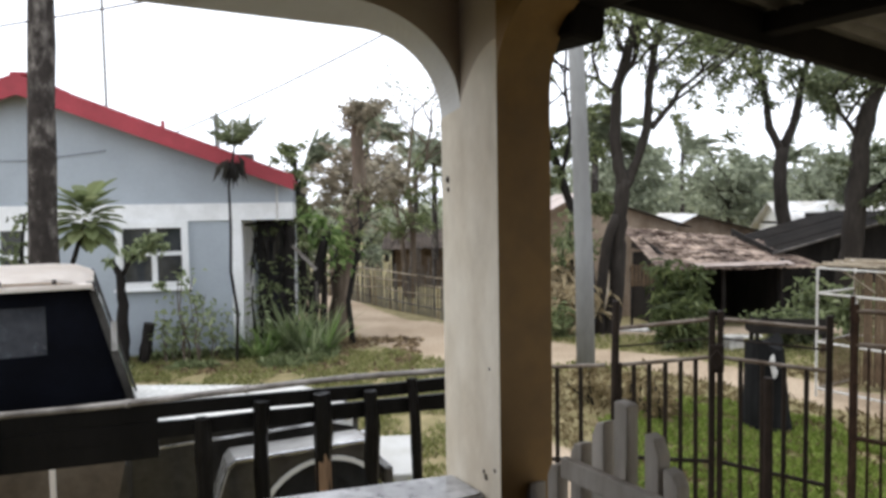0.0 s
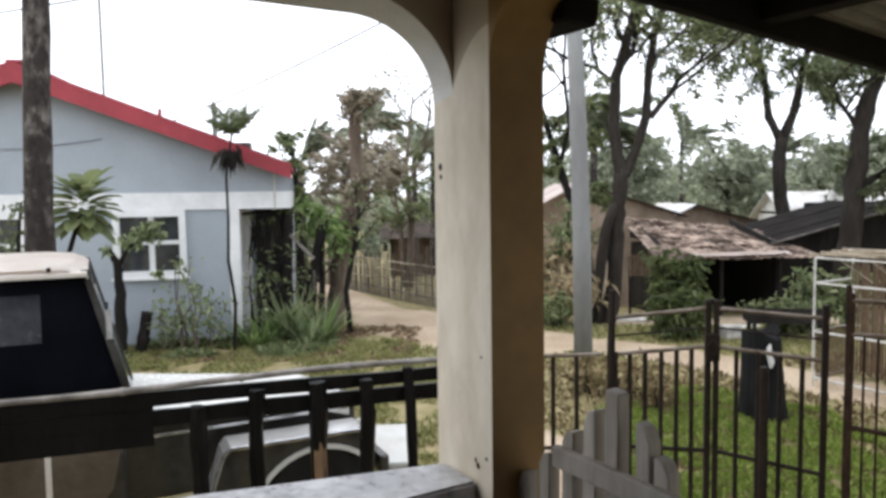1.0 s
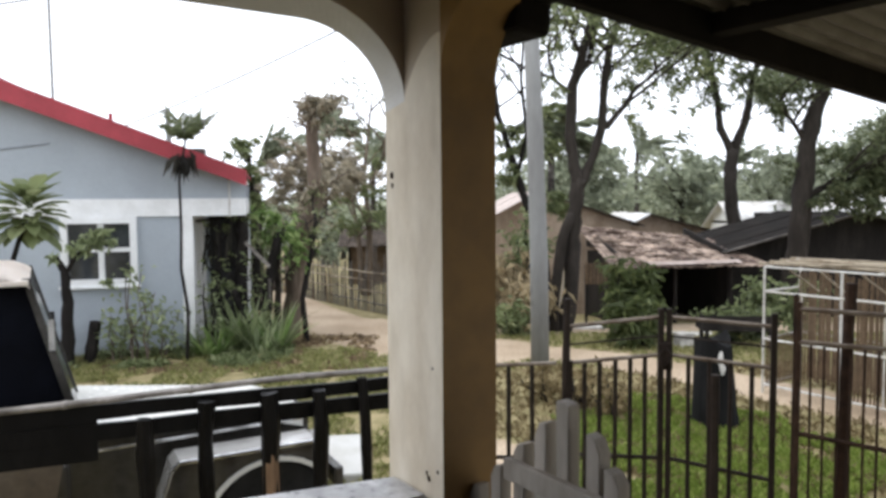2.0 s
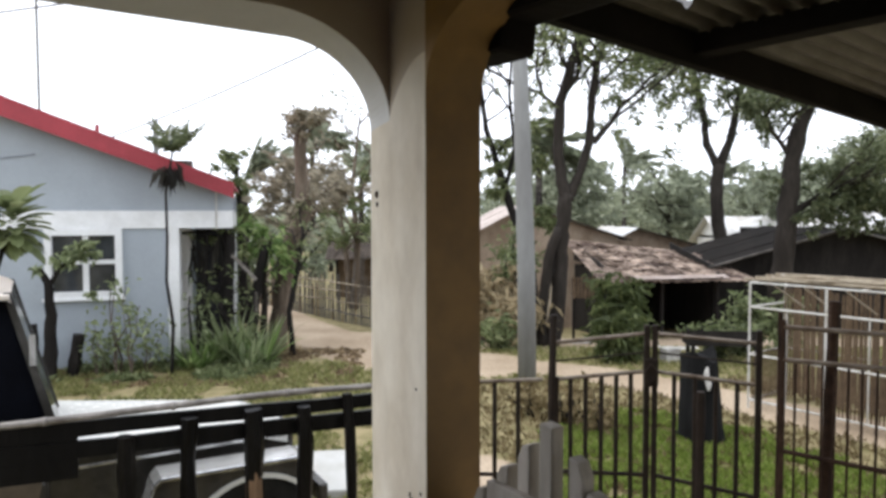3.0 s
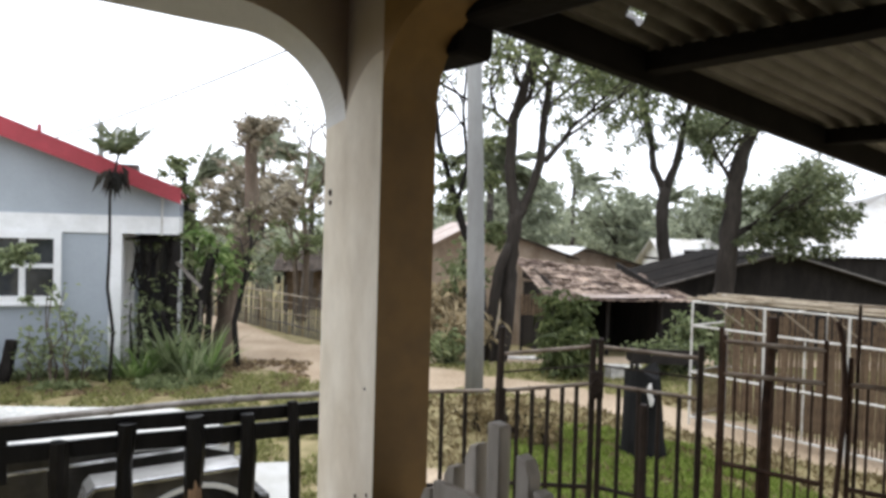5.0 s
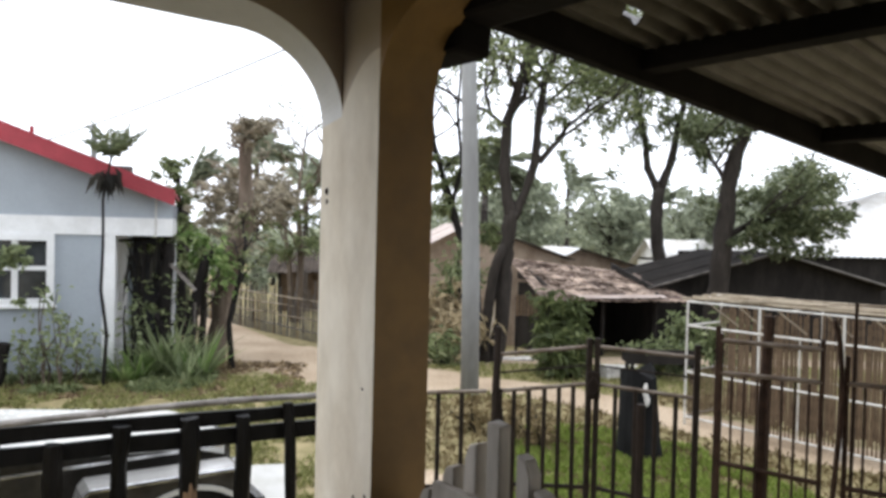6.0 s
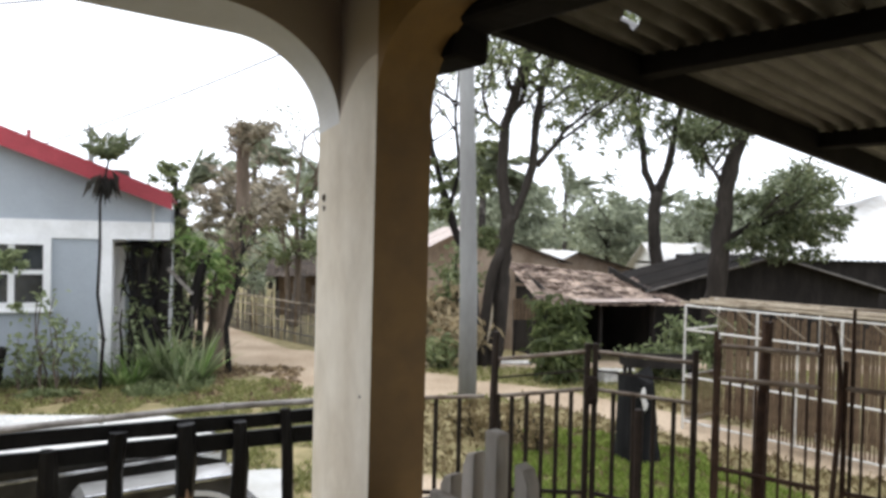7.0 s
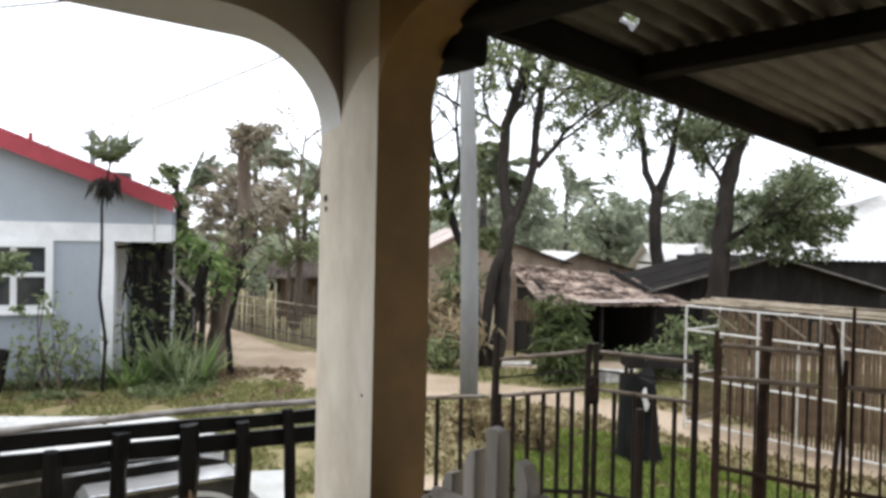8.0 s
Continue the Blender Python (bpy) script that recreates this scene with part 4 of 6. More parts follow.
    side = [(-3.10, 1.0), (-1.36, 1.0), (-1.60, 1.815), (-3.10, 1.815)]
    w0, w1, z0, z1 = -2.62, -1.80, 1.44, 1.70
    # four strips round the window
    prism(bm, [(-3.10, 1.0), (-1.36, 1.0), (-1.36 - 0.24 * (z0 - 1.0) / 0.815, z0), (-3.10, z0)], 0.02)
    prism(bm, [(-3.10, z1), (-1.36 - 0.24 * (z1 - 1.0) / 0.815, z1), (-1.60, 1.815), (-3.10, 1.815)], 0.02)
    prism(bm, [(-3.10, z0), (w0, z0), (w0, z1), (-3.10, z1)], 0.02)
    prism(bm, [(w1, z0), (-1.36 - 0.24 * (z0 - 1.0) / 0.815, z0), (-1.36 - 0.24 * (z1 - 1.0) / 0.815, z1), (w1, z1)], 0.02)
    a = part("side_curtain", bm, M_TARP, root, "navy canvas side curtain")
    a.location = (0, 0.06, 0)
    again(a, "side_curtain", (0, CW - 0.08, 0), root)["label"] = "navy canvas side curtain"
    for y in (0.068, CW - 0.072):
        part("clear_window", box(((w0 + w1) / 2, y, (z0 + z1) / 2), (w1 - w0 + 0.02, 0.004, z1 - z0 + 0.02)), M_PLASTIC, root, "cloudy plastic window")
    for y in (0.05, CW - 0.05):
        bm = bmesh.new()
        prism(bm, [(-1.37, 0.96), (-1.325, 0.96), (-1.565, 1.82), (-1.60, 1.82)], 0.05)
        o = part("windscreen_post", bm, M_CARGREY, root)
        o.location = (0, y - 0.025, 0)
    part("windscreen_clip", box((-1.475, 0.02, 1.52), (0.03, 0.02, 0.16), pose(0, 0, 0)), M_CHROME, root)
    bm = bmesh.new()
    prism(bm, [(-1.36, 1.0), (-1.345, 1.0), (-1.57, 1.80), (-1.585, 1.80)], CW - 0.16)
    o = part("windscreen", bm, M_GLASS, root, "dark windscreen")
    o.location = (0, 0.08, 0)
    part("rear_curtain", box((-3.10, CW / 2, 1.42), (0.02, CW - 0.12, 0.86)), M_TARP, root)
    # roof panel with rounded rim and bolts
    bm = bmesh.new()
    n, rows = 12, []
    for x, dz in ((-3.15, -0.05), (-3.12, 0.0), (-1.80, 0.0), (-1.66, -0.012), (-1.59, -0.04), (-1.565, -0.062)):
        row = []
        for k in range(n + 1):
            t = k / n
            row.append(bm.verts.new((x, -0.005 + (CW + 0.01) * t, 1.864 + dz + 0.022 * (1 - (2 * t - 1) ** 2) - 0.03 * abs(2 * t - 1) ** 9)))
        rows.append(row)
    for a, b in zip(rows, rows[1:]):
        for k in range(n):
            bm.faces.new((a[k], b[k], b[k + 1], a[k + 1]))
    bmesh.ops.solidify(bm, geom=list(bm.faces), thickness=0.03)
    bmesh.ops.recalc_face_normals(bm, faces=bm.faces)
    part("roof", bm, M_CARCREAM, root, "cream painted roof panel", smooth=True)
    part("roof_lip", box((-2.36, CW / 2, 1.80), (1.58, CW + 0.016, 0.03), bev=0.008), M_CARCREAM, root)
    for x in (-1.75, -2.0, -2.3, -2.6):
        bm = bmesh.new()
        tube(bm, [(x, -0.02, 1.832), (x, 0.02, 1.832)], 0.012, 8)
        part("bolt", bm, M_IRON, root)
    part("bumper", box((0.09, W / 2, 0.48), (0.06, W, 0.12), bev=0.015), M_CARGREY, root)
    tagged(root, "old grey open jeep with cream roof and dark canvas sides", "jeep")


jeep()

# ---------------------------------------------------------------- pipe cage with bamboo slats
def cage():
    """Pen of white pipes with slatted bamboo behind; it nears the gate at its far end."""
    a, b = (4.13, 8.09), (5.95, 5.15)
    ang = math.degrees(math.atan2(b[1] - a[1], b[0] - a[0]))
    L = math.hypot(b[0] - a[0], b[1] - a[1])
    root = base("animal_pen", pose(a[0], a[1], 0, 0, 0, ang))
    H = 1.44
    r = 0.0135
    def bar(p, q, rr=r, mat=M_PIPE, name="pipe"):
        part(name, pipe([p, q], rr, 8), mat, root)
    D = 0.75                           # depth, away from the gate
    for z in (H, 1.16, 0.62, 0.10):
        bar((0, 0, z), (L, 0, z), r * (0.8 if z > 1.3 else 1.0))
    for x in (0.0, 0.86, 1.72, 2.58, L):
        bar((x, 0, 0.0), (x, 0, H))
    for x in (0.43, 1.29, 2.15):
        bar((x, D * 0.0 + 0.01, 0.10), (x, 0.01, 1.16), r * 0.7)
    for x in (0.0, 1.2, 2.4, L):
        bar((x, D, 0.0), (x, D, H + 0.05))
        bar((x, 0, H), (x, D, H + 0.05), r * 0.8)
    for z in (H + 0.05, 0.62):
        bar((0, D, z), (L, D, z))
    for z in (1.16, 0.62, 0.1):
        bar((0, 0, z), (0, D, z))
    # bamboo poles on top
    for k in range(4):
        y = 0.05 + k * 0.22
        bm = bmesh.new()
        tube(bm, crooked((-0.1, y, H + 0.03 + 0.008 * k), (L + 0.1, y + rnd.uniform(-0.06, 0.06), H + 0.05 + 0.01 * k), 6, 0.02), 0.016, 6, 0.1)
        part("bamboo_pole", bm, M_BAMBOO, root)
    for k in range(9):
        x, y = rnd.uniform(0, L), rnd.uniform(0, D)
        d = rnd.uniform(-0.5, 0.5)
        part("loose_stick", pipe(crooked((x, y, H + 0.06), (x + rnd.uniform(0.4, 0.9), y + d * 0.5, H + rnd.uniform(0.04, 0.10)), 4, 0.02), 0.012, 6), M_SLAT if k % 2 else M_BAMBOO, root)
    for x in (0.28, 0.62, 1.05, 1.55, 2.0, 2.4):
        part("brace", pipe([(x, 0.02, H - 0.02), (x + rnd.uniform(0.15, 0.3), 0.3, 1.18)], 0.010, 6), M_BAMBOO, root)
    # slats at the back and low at the front
    proto = []
    for q in range(4):
        bm = bmesh.new()
        bx(bm, (0, 0, 0.64), (0.022, 0.008, 1.28))
        bmesh.ops.bevel(bm, geom=list(bm.edges), offset=0.002, segments=1, affect="EDGES")
        o = part("slat", bm, M_SLAT, root)
        o.location = (0.03 + q * 0.036, D - 0.05, 0.06)
        proto.append(o)
    n = int(L / 0.033)
    for k in range(4, n):
        again(proto[k % 4], "slat", (0.03 + k * 0.033, D - 0.05 + rnd.uniform(-0.006, 0.006), 0.06 + rnd.uniform(-0.03, 0.05)), root, (0, rnd.uniform(-0.02, 0.02), 0), (1.4, 1, 1))
    for k in range(int((L - 0.9) / 0.04)):
        again(proto[k % 4], "slat", (0.95 + k * 0.04, 0.045, 0.1 + rnd.uniform(-0.02, 0.02)), root, (0, rnd.uniform(-0.02, 0.02), 0), (0.8, 1, 0.42 + (0.42 if (k // 14) % 2 else 0)))
    for k in range(int(D / 0.04)):
        again(proto[k % 4], "slat", (0.02, 0.04 + k * 0.04, 0.06), root, (0, 0, math.pi / 2), (0.8, 1, 0.45))
    tagged(root, "animal pen of white pipes with brown bamboo slats", "pen")


cage()

# ---------------------------------------------------------------- blackened tree stump
def tree_stump():
    root = base("tree_stump", pose(3.10, 6.95, 0))
    bm = bmesh.new()
    n, m = 9, 16
    rings = []
    for i in range(n):
        t = i / (n - 1)
        rr = 0.225 - 0.055 * t
        ring = []
        for k in range(m):
            a = 2 * math.pi * k / m
            w = 1 + 0.16 * noise.noise((math.cos(a) * 1.6, math.sin(a) * 1.6, t * 1.5)) + 0.06 * math.sin(a * 5 + 1)
            z = 0.84 * t + (0.06 * math.sin(a * 2 + 0.6) + 0.03 * math.sin(a * 5) if i == n - 1 else 0)
            ring.append(bm.verts.new((math.cos(a) * rr * w - 0.05 * t, math.sin(a) * rr * w, z)))
        rings.append(ring)
    for p, q in zip(rings, rings[1:]):
        for k in range(m):
            bm.faces.new((p[k], p[(k + 1) % m], q[(k + 1) % m], q[k]))
    bm.faces.new(rings[-1])
    part("trunk", bm, M_STUMP, root)
    bm = bmesh.new()
    n = 7
    pts = [(-0.045 + 0.008 * math.sin(k), -0.165 - 0.045 * (1 - k / n), 0.54 + 0.22 * k / n) for k in range(n + 1)]
    tube(bm, pts, [0.010, 0.022, 0.027, 0.026, 0.028, 0.025, 0.02, 0.01], 8, 0.15)
    part("bare_patch", bm, M_SCAR, root, "pale bare wood where the bark is gone")
    for k in range(4):
        a = rnd.uniform(0, 6.28)
        part("root", pipe([(math.cos(a) * 0.16, math.sin(a) * 0.18, 0.12), (math.cos(a) * 0.25, math.sin(a) * 0.25, 0.01), (math.cos(a) * 0.32, math.sin(a) * 0.32, -0.03)], [0.05, 0.03, 0.015], 7, 0.15), M_STUMP, root)
    tagged(root, "blackened old tree stump with a pale bare patch", "stump")


tree_stump()


def stone_block():
    ob = part("concrete_slab", box((0, 0, 0.02), (0.34, 1.0, 0.12), bev=0.02), M_STONE)
    ob.matrix_world = pose(-0.46, 6.2, 0, 0, 0, 4)
    tagged(ob, "pale wet concrete slab set in the grass", "slab")


stone_block()

# ---------------------------------------------------------------- utility pole and cables
def utility_pole():
    root = base("utility_pole", pose(1.90, 9.8, 0))
    part("shaft", pipe([(0, 0, -0.2), (-0.02, 0, 1.5), (-0.075, 0, 3.2), (-0.19, 0, 6.2)], [0.125, 0.12, 0.11, 0.09], 14), M_CONCPOLE, root, smooth=True)
    tagged(root, "slender grey concrete utility pole beside the road", "utility pole")


utility_pole()


def cable(a, b, sag, label):
    n = 14
    pts = [Vector(lerp(a, b, k / n)) - Vector((0, 0, sag * 4 * (k / n) * (1 - k / n))) for k in range(n + 1)]
    ob = part("overhead_cable", pipe(pts, 0.015, 5), M_WIRE)
    tagged(ob, label, "cable")


cable((-7.5, 17.3, 3.5), (1.8, 9.8, 5.75), 0.2, "thin overhead cable to the pole")
cable((-8.0, 12.5, 5.2), (1.8, 9.8, 6.0), 0.1, "thin overhead cable above the road")


# ---------------------------------------------------------------- huts
def hut(name, x0, x1, y0, y1, zg, eave, ridge, roof_mat, wall_mat, label, over=0.35, sheets=False, open_front=False, mono=False, drop=0.0):
    """A low hut: thin walls on posts, two roof slopes with ragged sheets. The front is at y0."""
    root = base(name, pose(0, 0, zg))
    def piece(nm, c, s, mat):
        return part(nm, box(c, s), mat, root)
    cx, cy = (x0 + x1) / 2, (y0 + y1) / 2
    if not open_front:
        piece("wall", (cx, y0, eave / 2 - 0.1), (x1 - x0, 0.06, eave + 0.2), wall_mat)
    piece("wall", (cx, y1, eave / 2 - 0.1), (x1 - x0, 0.06, eave + 0.2), wall_mat)
    for x in (x0, x1):
        piece("wall", (x, cy, eave / 2 - 0.1), (0.06, y1 - y0 - 0.07, eave + 0.2), wall_mat)
    n = max(2, int((x1 - x0) / 1.1))
    for k in range(n + 1):
        x = x0 + (x1 - x0) * k / n
        part("post", pipe([(x, y0 - 0.06, -0.3), (x, y0 - 0.06, eave)], 0.04, 7, 0.1), M_BARKSHADE, root)
    # slopes, front and back, of lapped sheets
    ym = y1 if mono else cy
    for s in ((-1,) if mono else (-1, 1)):
        ye = y0 - over if s < 0 else y1 + over
        ze = eave - over * (ridge - eave) / (ym - y0)
        w = 0.62
        m = int((x1 - x0 + 0.6) / w) + 1
        for k in range(m):
            xa = x0 - 0.3 + k * w
            xb = xa + w * 1.12
            zz = rnd.uniform(0, 0.02) + 0.012 * (k % 2)
            out = rnd.uniform(-0.08, 0.08)
            vs, fs = [], []
            g = 12
            for i in range(g + 1):
                x = xa + (xb - xa) * i / g
                for j in range(3):
                    t = j / 2
                    y = ym + (ye - ym + s * out) * t
                    top = ridge - drop * (x - x0) / (x1 - x0)
                    z = top + (ze - top) * t + zz + 0.015 * math.sin(i * 2.2) + rnd.uniform(-0.012, 0.012)
                    vs.append((x, y, z))
            h = len(vs)
            vs += [(a, b, c - 0.02) for a, b, c in vs]
            for i in range(g):
                for j in range(2):
                    q = i * 3 + j
                    fs.append((q, q + 1, q + 4, q + 3))
                    fs.append((h + q, h + q + 3, h + q + 4, h + q + 1))
                q = i * 3
                fs += [(q + 2, h + q + 2, h + q + 5, q + 5), (q, q + 3, h + q + 3, h + q)]
            fs += [(0, h, h + 1, 1), (1, h + 1, h + 2, 2), (g * 3, g * 3 + 1, h + g * 3 + 1, h + g * 3), (g * 3 + 1, g * 3 + 2, h + g * 3 + 2, h + g * 3 + 1)]
            mesh_of("roof_sheet", vs, fs, roof_mat, root)
    for x in (x0, x1):
        bm = bmesh.new()
        prism(bm, [(y0, eave + 0.1), (y1, eave + 0.1), (y1 + 0.01, ridge - 0.05)] if mono else [(y0, eave + 0.1), (y1, eave + 0.1), (ym, ridge - 0.03)], 0.05, pose(x, 0, 0, 0, 0, 90))
        part("gable", bm, wall_mat, root)
    tagged(root, label, "hut")
    return root


# tan hut by the road: gable end with a pale sheet edge
def gable_hut(name, x0, x1, y0, y1, zg, eave, ridge, roof_mat, wall_mat, label, at=(0, 0, 0), rake=None, left_mat=None, xm=None):
    """A hut whose gable faces the road; the ridge runs away from it."""
    root = base(name, pose(at[0], at[1], zg, 0, 0, at[2]))
    xm = (x0 + x1) / 2 if xm is None else xm
    if rake:
        for s in (-1, 1):
            xe = (x0 - 0.27) if s < 0 else (x1 + 0.27)
            ze = eave - 0.27 * (ridge - eave) / abs(xm - (x0 if s < 0 else x1))
            part("rake_pole", pipe([(xm, y0 - 0.37, ridge + 0.02), (xe, y0 - 0.37, ze + 0.02)], 0.028, 7), rake, root)
    bm = bmesh.new()
    prism(bm, [(x0, -0.3), (x1, -0.3), (x1, eave), (xm, ridge), (x0, eave)], 0.07, pose(0, y0, 0))
    part("gable_wall", bm, wall_mat, root)
    for x in (x0, x1 - 0.07):
        part("wall", box((x + 0.035, (y0 + y1) / 2 + 0.04, eave / 2 - 0.15), (0.07, y1 - y0 - 0.08, eave + 0.3)), wall_mat, root)
    part("wall", box((xm, y1, eave / 2), (x1 - x0, 0.07, eave)), wall_mat, root)
    for s in (-1, 1):
        xe = (x0 - 0.25) if s < 0 else (x1 + 0.25)
        ze = eave - 0.25 * (ridge - eave) / abs(xm - (x0 if s < 0 else x1))
        for k in range(int((y1 - y0 + 0.6) / 0.7) + 1):
            ya = y0 - 0.35 + 0.7 * k
            dz = 0.012 * (k % 2)
            bm = bmesh.new()
            prism(bm, [(xm, ridge + 0.03 + dz), (xe, ze + 0.03 + dz), (xe, ze + dz), (xm, ridge + dz)], 0.74, pose(0, ya, 0))
            part("roof_sheet", bm, (left_mat or roof_mat) if s < 0 else roof_mat, root)
    tagged(root, label, "hut")


def above(x, y, z):
    """A height over the ground at a place, from a height in the world."""
    return z - ground_z(x, y)


gable_hut("thatched_hut", 1.85, 5.55, 17.5, 20.6, ground_z(3.4, 17.5), above(3.4, 17.5, 1.66), above(3.4, 17.5, 2.40), M_THATCH, M_HUTWALL, "tan palm-walled hut under a dark gable roof", left_mat=M_PINKTIN, xm=3.25)
# Walls near black: the dark void under this roof is in their colour.
hut("tin_roofed_hut", 4.4, 6.7, 14.6, 17.0, ground_z(5, 14.6), 1.33, 1.88, M_RUSTROOF, M_BARKSHADE, "low pen with a patched rusty sheet roof", over=0.6, open_front=True, mono=True, drop=0.25)
gable_hut("thatched_hut", 5.9, 9.15, 20.6, 23.5, ground_z(7.5, 20.6), above(7.5, 20.6, 1.22), above(7.5, 20.6, 1.80), M_THATCH, M_HUTWALL, "brown hut with a dark low roof", left_mat=M_TIN, xm=7.0)
hut("tin_roofed_hut", 12.3, 14.0, 26.0, 28.6, ground_z(13, 26), above(13, 26, 1.3), above(13, 26, 2.1), M_TIN, M_OUTWHITE, "pale shed with a bright zinc roof among trees")
# The shed's unlit inside is put into the black of roof and walls.
gable_hut("dark_shed", 7.0, 12.6, 15.4, 18.0, ground_z(9, 15.4), above(9, 15.4, 1.14), above(9, 15.4, 1.88), M_BLACKROOF, M_BARKSHADE, "timber shed with its inner shade put into black roof and walls", rake=M_DKBAMBOO, xm=9.75)
hut("roadside_hut", -1.35, 3.2, 20.0, 22.8, 0.0, 1.12, 1.5, M_THATCH, M_SLAT, "small dark hut behind the bamboo fence")


def hip_house():
    """House whose bright sheet roof rises from all four eaves to a short ridge."""
    x0, x1, y0, y1, e, r = 12.4, 24.2, 18.5, 26.3, 1.77, 3.92
    zg = ground_z(14, 19)
    root = base("tin_roofed_house", pose(x0, y0, zg))
    W, D, E, R = x1 - x0, y1 - y0, e - zg, r - zg
    for c, sz in (((W / 2, 0.3, E / 2 - 0.1), (W - 0.8, 0.12, E + 0.1)), ((W / 2, D - 0.3, E / 2 - 0.1), (W - 0.8, 0.12, E + 0.1)),
                  ((0.4, D / 2, E / 2 - 0.1), (0.12, D - 0.74, E + 0.1)), ((W - 0.4, D / 2, E / 2 - 0.1), (0.12, D - 0.74, E + 0.1))):
        part("wall", box(c, sz), M_BARKSHADE, root)
    # ribbed slopes: front, back and two hip ends
    ra, rb = (5.9, D / 2, R), (W - 5.9, D / 2, R)
    def slope(p, q, pt, qt, n):
        v, f = [], []
        for i in range(n + 1):
            t = i / n
            lo, hi = Vector(lerp(p, q, t)), Vector(lerp(pt, qt, t))
            up = Vector((0, 0, 0.035 * (i % 2)))
            v += [(lo + up)[:], (hi + up)[:], (lo + up - Vector((0, 0, 0.02)))[:], (hi + up - Vector((0, 0, 0.02)))[:]]
        for i in range(n):
            k = i * 4
            f += [(k, k + 4, k + 5, k + 1), (k + 2, k + 3, k + 7, k + 6), (k, k + 2, k + 6, k + 4)]
        mesh_of("roof_slope", v, f, M_TIN, root)
    slope((0, 0, E), (W, 0, E), ra, rb, 120)
    slope((W, D, E), (0, D, E), rb, ra, 120)
    slope((0, D, E), (0, 0, E), ra, ra, 70)
    slope((W, 0, E), (W, D, E), rb, rb, 70)
    part("ridge_cap", pipe([ra, rb], 0.06, 8), M_TIN, root)
    tagged(root, "house with a large bright zinc sheet roof", "house")


hip_house()


# ---------------------------------------------------------------- bamboo fence along the road
def bamboo_fence():
    root = base("bamboo_fence")
    a, b = (-3.3, 18.85), (0.75, 12.85)
    L = math.hypot(b[0] - a[0], b[1] - a[1])
    n = int(L / 0.085)
    for k in range(n + 1):
        x, y = lerp(a, b, k / n)
        h = rnd.uniform(0.7, 1.0) + (0.4 if rnd.random() < 0.15 else 0)
        bm = bmesh.new()
        tube(bm, [(x, y, -0.1), (x + rnd.uniform(-0.04, 0.04), y, h)], [0.018, 0.014], 5)
        part("stake", bm, M_DKBAMBOO if rnd.random() < 0.8 else M_SLAT, root)
    for z in (0.22, 0.42, 0.62, 0.8):
        bm = bmesh.new()
        tube(bm, crooked((a[0], a[1] - 0.03, z), (b[0], b[1] - 0.03, z + rnd.uniform(-0.04, 0.04)), 14, 0.05), 0.016, 6)
        part("rail", bm, M_BAMBOO if z > 0.3 else M_DKBAMBOO, root)
    tagged(root, "low weathered bamboo stake fence along the road", "fence")


bamboo_fence()

# ---------------------------------------------------------------- trees
def tree(name, limbs, label, bark=M_BARK, leaf=M_LEAF, grow_at=(), blades=26, length=0.16, width=0.055, r=0.42, wind=(0.5, -0.1, 0.0), clumps=(), level=2, blen=0.9, brad=0.035, group=""):
    """limbs: polylines with radii; grow_at: (limb, first share, how many branches); clumps: extra leaf masses (centre, radius, blades)."""
    root = base(name, pose(*limbs[0][0][0]))
    back = Matrix.Translation(limbs[0][0][0]).inverted()
    bm = bmesh.new()
    tips = []
    for pts, rads in limbs:
        dense, dr = [], []
        for (a, b), (ra, rb) in zip(zip(pts, pts[1:]), zip(rads, rads[1:])):
            k = 4
            for i in range(k):
                dense.append(Vector(lerp(a, b, i / k)) + Vector((rnd.uniform(-1, 1), rnd.uniform(-1, 1), 0)) * ra * 0.12)
                dr.append((ra + (rb - ra) * i / k) * rnd.uniform(0.93, 1.08))
        dense.append(Vector(pts[-1])), dr.append(rads[-1])
        tube(bm, dense, dr, 10, 0.07)
    for which, t0, count in grow_at:
        pts, rads = limbs[which]
        for q in range(count):
            t = t0 + (1 - t0) * (q + rnd.random() * 0.7) / count
            f = min(t, 0.999) * (len(pts) - 1)
            i = int(f)
            p = Vector(lerp(pts[i], pts[i + 1], f - i))
            d = (Vector(pts[i + 1]) - Vector(pts[i])).normalized()
            a = rnd.uniform(0, 6.28)
            way = (Vector((math.cos(a), math.sin(a), 0.25 + rnd.random() * 0.5)) + d * 0.5 + Vector(wind) * 0.3).normalized()
            grow(bm, tips, p, way, blen * rnd.uniform(0.7, 1.25), brad * rnd.uniform(0.8, 1.2), level, wind)
    bmesh.ops.transform(bm, matrix=back, verts=bm.verts)
    part("trunk", bm, bark, root, smooth=True)
    if blades and (tips or clumps):
        lv = Leaves()
        for p, w in tips:
            lv.clump(p, r * rnd.uniform(0.7, 1.3), int(blades * rnd.uniform(0.5, 1.4)), length, width, wind)
        for c, rr, n in clumps:
            for _ in range(max(1, n // 24)):
                d = Vector((rnd.gauss(0, 1), rnd.gauss(0, 1), rnd.gauss(0, 0.8))) * rr * 0.5
                lv.clump(Vector(c) + d, rr * 0.35, 24, length, width, wind)
        lv.v = [tuple(back @ Vector(v)) for v in lv.v]
        lv.put("crown", leaf, root)
    tagged(root, label, "tree", group)
    return root


